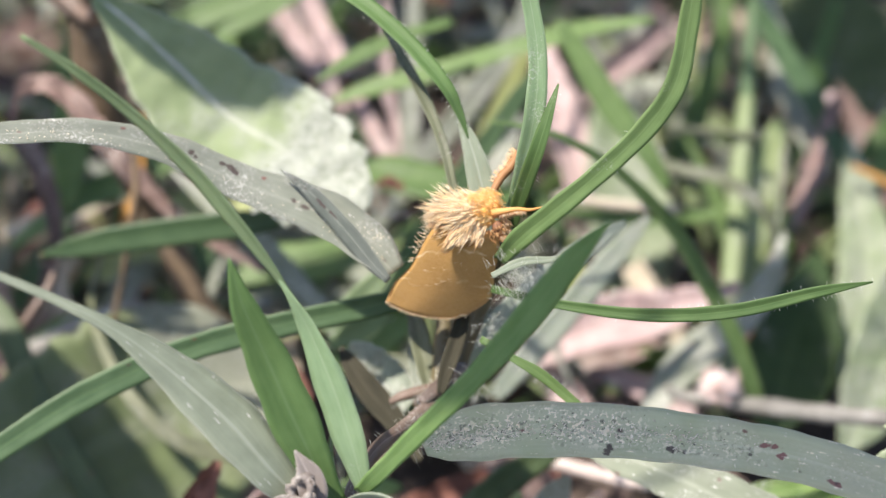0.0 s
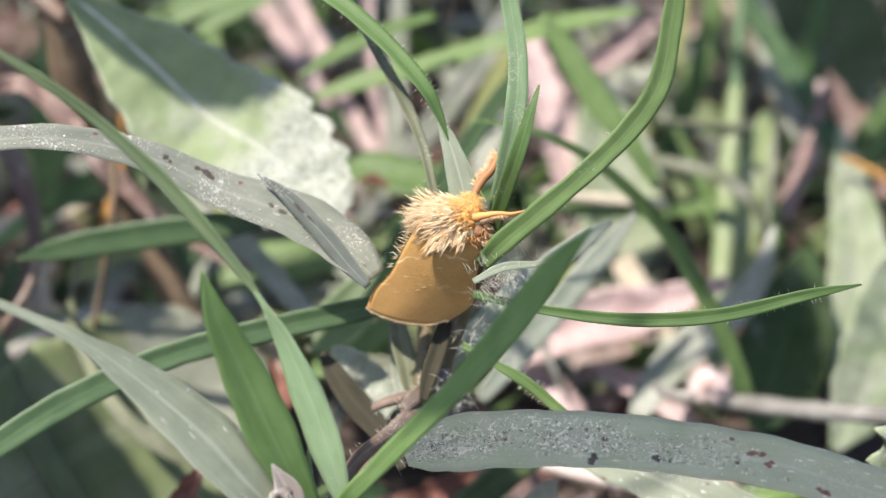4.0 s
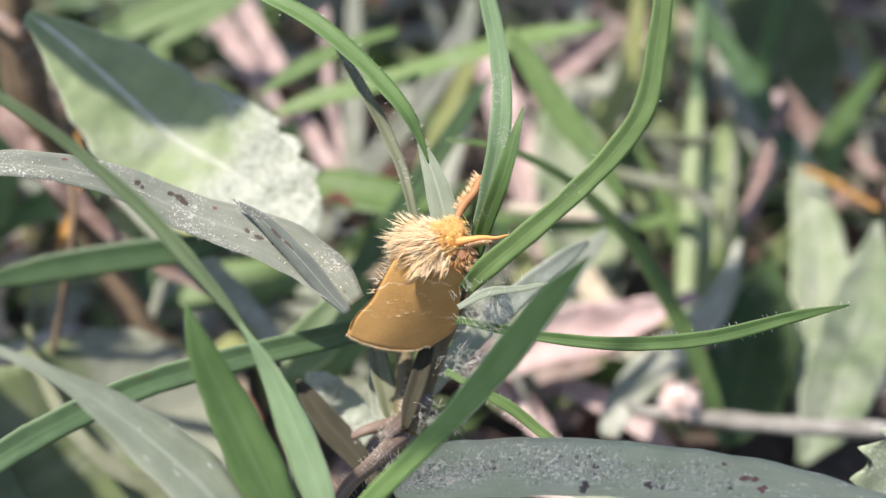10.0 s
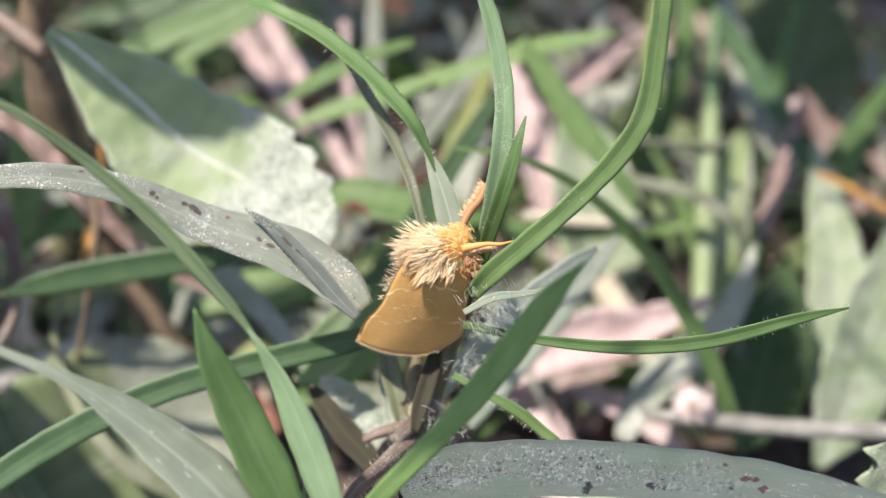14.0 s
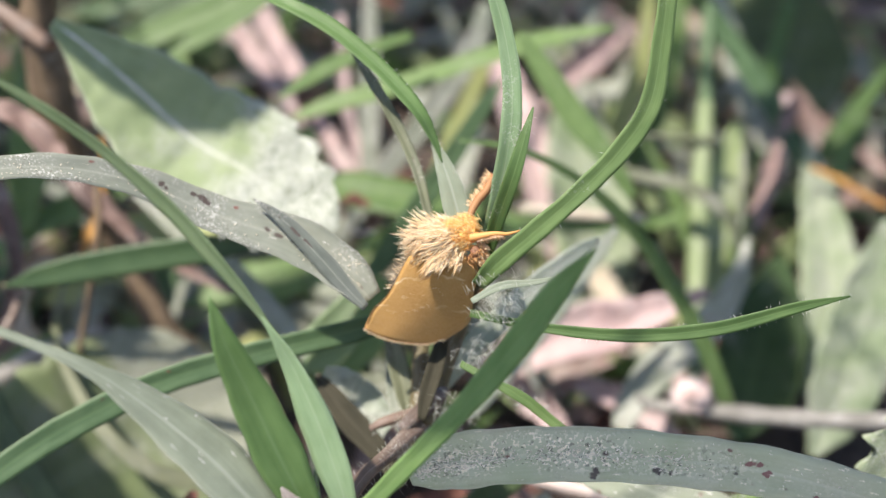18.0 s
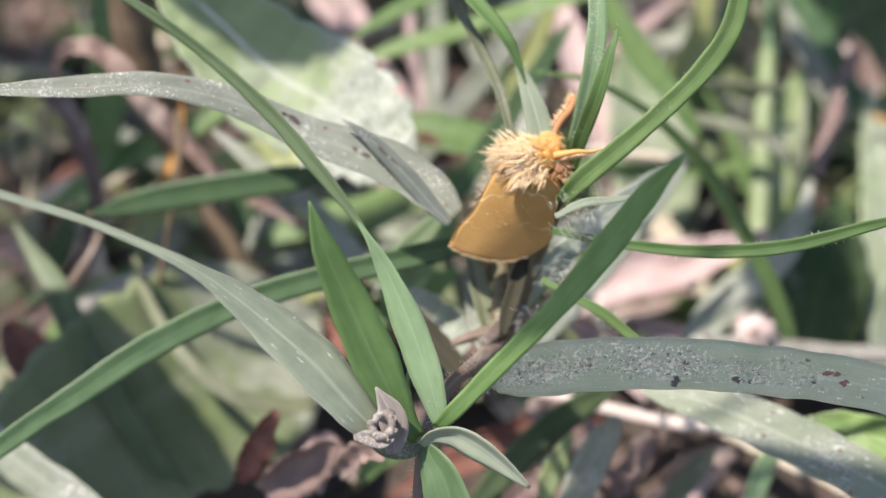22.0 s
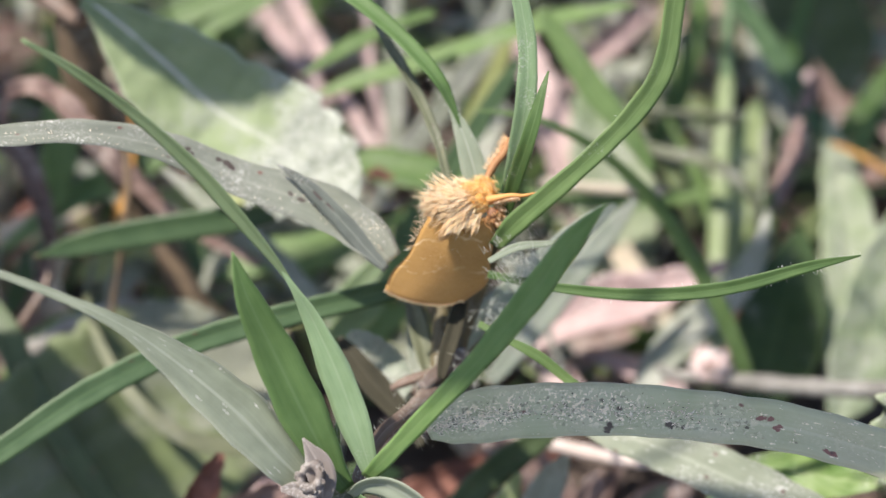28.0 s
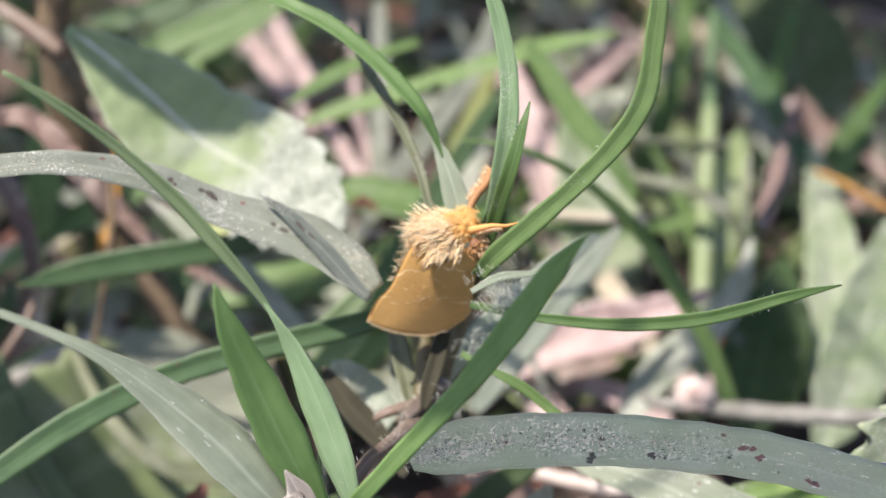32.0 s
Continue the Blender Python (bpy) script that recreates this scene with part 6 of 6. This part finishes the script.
# ---- grass and litter filling the ground beyond ----
def fill_tuft(number, mats, tall):
    own = random.Random(number)
    tuft = thing("grass_tuft", "low grass tuft with mixed green blades", "grass", (0, 0, 0), "low grass tufts")
    for k in range(9):
        a, reach, rise = own.uniform(0, 2 * math.pi), own.uniform(14, 42), own.uniform(0.25, 1.0) * tall
        x, y = math.cos(a), math.sin(a)
        wide, bow = own.uniform(1.6, 4.2), own.uniform(-8, 8)
        x0, y0 = own.uniform(-6, 6), own.uniform(-6, 6)
        points = [(x0, y0, -2, wide * 0.6), (x0 + x * reach * 0.3, y0 + y * reach * 0.3, rise * 0.7, wide), (x0 + x * reach * 0.65 - y * bow * 0.5, y0 + y * reach * 0.65 + x * bow * 0.5, rise, wide * 0.9),
                  (x0 + x * reach - y * bow, y0 + y * reach + x * bow, rise * own.uniform(0.3, 1.05), 0.2)]
        part("leaf_blade", ribbon_mesh(points, own.uniform(-35, 35), 0.25, steps=4, cols=5, seed=number * 31 + k), M[own.choice(mats)], tuft)
    return tuft


def fill():
    own = random.Random(21)
    kinds = [fill_tuft(1, ["fresh", "deep", "dusty"], 26), fill_tuft(2, ["fresh", "pale", "dusty"], 30), fill_tuft(3, ["deep", "olive", "tan"], 20),
             fill_tuft(4, ["fresh", "yellow", "dusty"], 24), fill_tuft(5, ["pink", "tan", "deep"], 16)]
    for k, ob in enumerate(kinds):
        ob.matrix_basis = pose((-60 + 40 * k) * MM, (150 + 12 * (k % 3)) * MM, 0, 0, 0, 40 * k)
    spots = []
    while len(spots) < 95:
        y = own.uniform(58, 330)
        x = own.uniform(-1, 1) * (60 + 0.45 * y)
        if all((x - a) ** 2 + (y - b) ** 2 > 150 for a, b in spots):
            spots.append((x, y))
    for x, y in spots:
        copy_thing(own.choice(kinds), pose(x * MM, y * MM, own.uniform(-4, 2) * MM, own.uniform(-10, 10), own.uniform(-10, 10), own.uniform(0, 360)))
    for k in range(170):
        y = own.uniform(-15, 300)
        x = own.uniform(-1, 1) * (55 + 0.45 * max(y, 0))
        a, size, wide = own.uniform(0, math.pi), own.uniform(14, 46), own.uniform(1.8, 5.5)
        z = own.uniform(1, 9) if y > 25 else own.uniform(1, 5)
        dx, dy, arch = math.cos(a) * size / 2, math.sin(a) * size / 2, own.uniform(0, 6)
        points = [(x - dx, y - dy, z, 0.4), (x - dx * 0.4, y - dy * 0.4, z + arch, wide), (x + dx * 0.4, y + dy * 0.4, z + arch * own.uniform(0.3, 1.2), wide * 0.9), (x + dx, y + dy, z * own.uniform(0.3, 1.2), 0.4)]
        dry("dry_blade", own.choice(["pinkbrown", "pinkbrown", "tan", "pink", "redbrown", "redbrown"]), points, own.uniform(-25, 25), rib=y < 60)


fill()

# ---- an unseen leaf canopy added above the view: it dapples the litter and the low leaves ----
bases = []


def shrub_leaf(shrub, points):
    bases.append(Vector(points[0][:3]))
    part("shrub_leaf", ribbon_mesh(points, 8, 0.12, 0.25, 0, 0.05, steps=6, cols=9, seed=seed(), facing=toward), M["leafpale"], shrub)


def build_shade_canopy():
    own = random.Random(5)
    shrub = thing("shrub", "unseen leafy canopy of pale green leaves, added to cast dappled shade", "shrub", (0, 0, 0))
    # sun blockers out of view, each set to shade one spot below
    shrub_leaf(shrub, [(-68.0, 35.2, 116.5, 2.6), (-55.9, 31.9, 111.0, 12.2), (-44.7, 31.3, 108.7, 11.4), (-31.5, 31.2, 107.0, 1.9)])
    shrub_leaf(shrub, [(-94.3, 11.2, 88.7, 9.3), (-80.2, 5.7, 80.9, 23.8), (-68.9, 2.2, 75.8, 17.8), (-57.6, -1.4, 70.7, 4.0)])
    shrub_leaf(shrub, [(-96.1, 31.2, 91.3, 4.4), (-82.9, 32.0, 92.4, 11.6), (-71.1, 29.1, 88.3, 13.1), (-63.1, 25.7, 83.5, 4.4)])
    shrub_leaf(shrub, [(-2.5, 33.3, 133.8, 2.3), (-4.9, 28.9, 127.5, 11.5), (-6.3, 24.5, 121.2, 11.5), (-6.5, 20.1, 114.9, 2.3)])
    shrub_leaf(shrub, [(-36.2, -28.5, 126.2, 2.8), (-32.0, -28.0, 126.9, 8.4), (-21.7, -27.7, 127.4, 10.4), (-7.9, -28.3, 126.6, 9.9), (7.7, -30.4, 123.8, 6.0), (17.0, -32.5, 121.5, 2.0)])
    shrub_leaf(shrub, [(-101.4, 55.3, 125.1, 3.1), (-92.9, 53.1, 122.0, 11.5), (-86.7, 50.0, 117.5, 8.4), (-83.6, 46.9, 113.1, 1.5)])
    shrub_leaf(shrub, [(5.9, 67.0, 112.5, 2.4), (16.4, 67.4, 113.1, 12.2), (26.1, 66.5, 111.7, 13.0), (34.1, 65.1, 109.7, 3.2)])
    shrub_leaf(shrub, [(-18.2, 91.3, 119.5, 2.7), (-12.8, 86.6, 112.8, 11.8), (-8.3, 82.4, 106.8, 11.7), (-4.8, 78.2, 100.9, 1.8)])
    shapes = []
    for k in range(4):
        size, wide = 30 + 6 * k, 15 + 3 * k
        points = [(-size / 2, 0, 0, 1.5), (-size * 0.2, 0, 2, wide), (size * 0.15, 1, 2, wide * 0.9), (size / 2, 2, -2, 0.5)]
        shapes.append(ribbon_mesh(points, 5, 0.12, 0.25, 0, 0.05, steps=6, cols=9, seed=k, facing=(0, 0, 1)))
        shapes[-1].materials.append(M["leafpale"])
    # scattered blockers that dim the far ground and the left side
    spots = [(own.uniform(-120, 140), own.uniform(110, 300), 10) for _ in range(58)] + [(own.uniform(50, 170), own.uniform(110, 260), 10) for _ in range(26)] + [(own.uniform(-88, -50), own.uniform(38, 74), 30) for _ in range(7)]
    for x, y, z in spots:
        rise = own.uniform(112, 150) - z
        place = Vector((x, y, z)) + toward * (rise / toward.z)
        leaf = new("shrub_leaf", own.choice(shapes))
        leaf.parent = shrub
        bases.append(place.copy())
        leaf.matrix_basis = pose(place.x * MM, place.y * MM, place.z * MM, own.uniform(-22, 22), own.uniform(-22, 22), own.uniform(0, 360))
    # made-up branches that carry the blockers
    limbs = []
    for points in ([(-190, 40, -2, 7), (-170, 60, 90, 6), (-110, 80, 140, 5), (-20, 110, 152, 4), (80, 150, 150, 2)],
                   [(-150, 70, 118, 4), (-120, 130, 146, 3.5), (-60, 200, 150, 3), (40, 250, 148, 2)],
                   [(190, -10, -2, 6), (170, 0, 90, 5), (110, 10, 140, 4), (40, 10, 150, 2.5), (0, -10, 140, 1.5)]):
        part("branch", tube_mesh(points, knots=0.15, seed=seed()), M["bark"], shrub)
        limbs += [Vector(p[:3]) for p in spline(points, 5)[8:]]
    # leaf stalks up to the nearest branch
    for base in bases:
        end = min(limbs, key=lambda q: (q - base).length)
        middle = (base + end) / 2 + Vector((0, 0, 4))
        part("leaf_stalk", tube_mesh([(*base, 0.8), (*middle, 0.9), (*end, 1.2)], 6, 4), M["bark"], shrub)


build_shade_canopy()
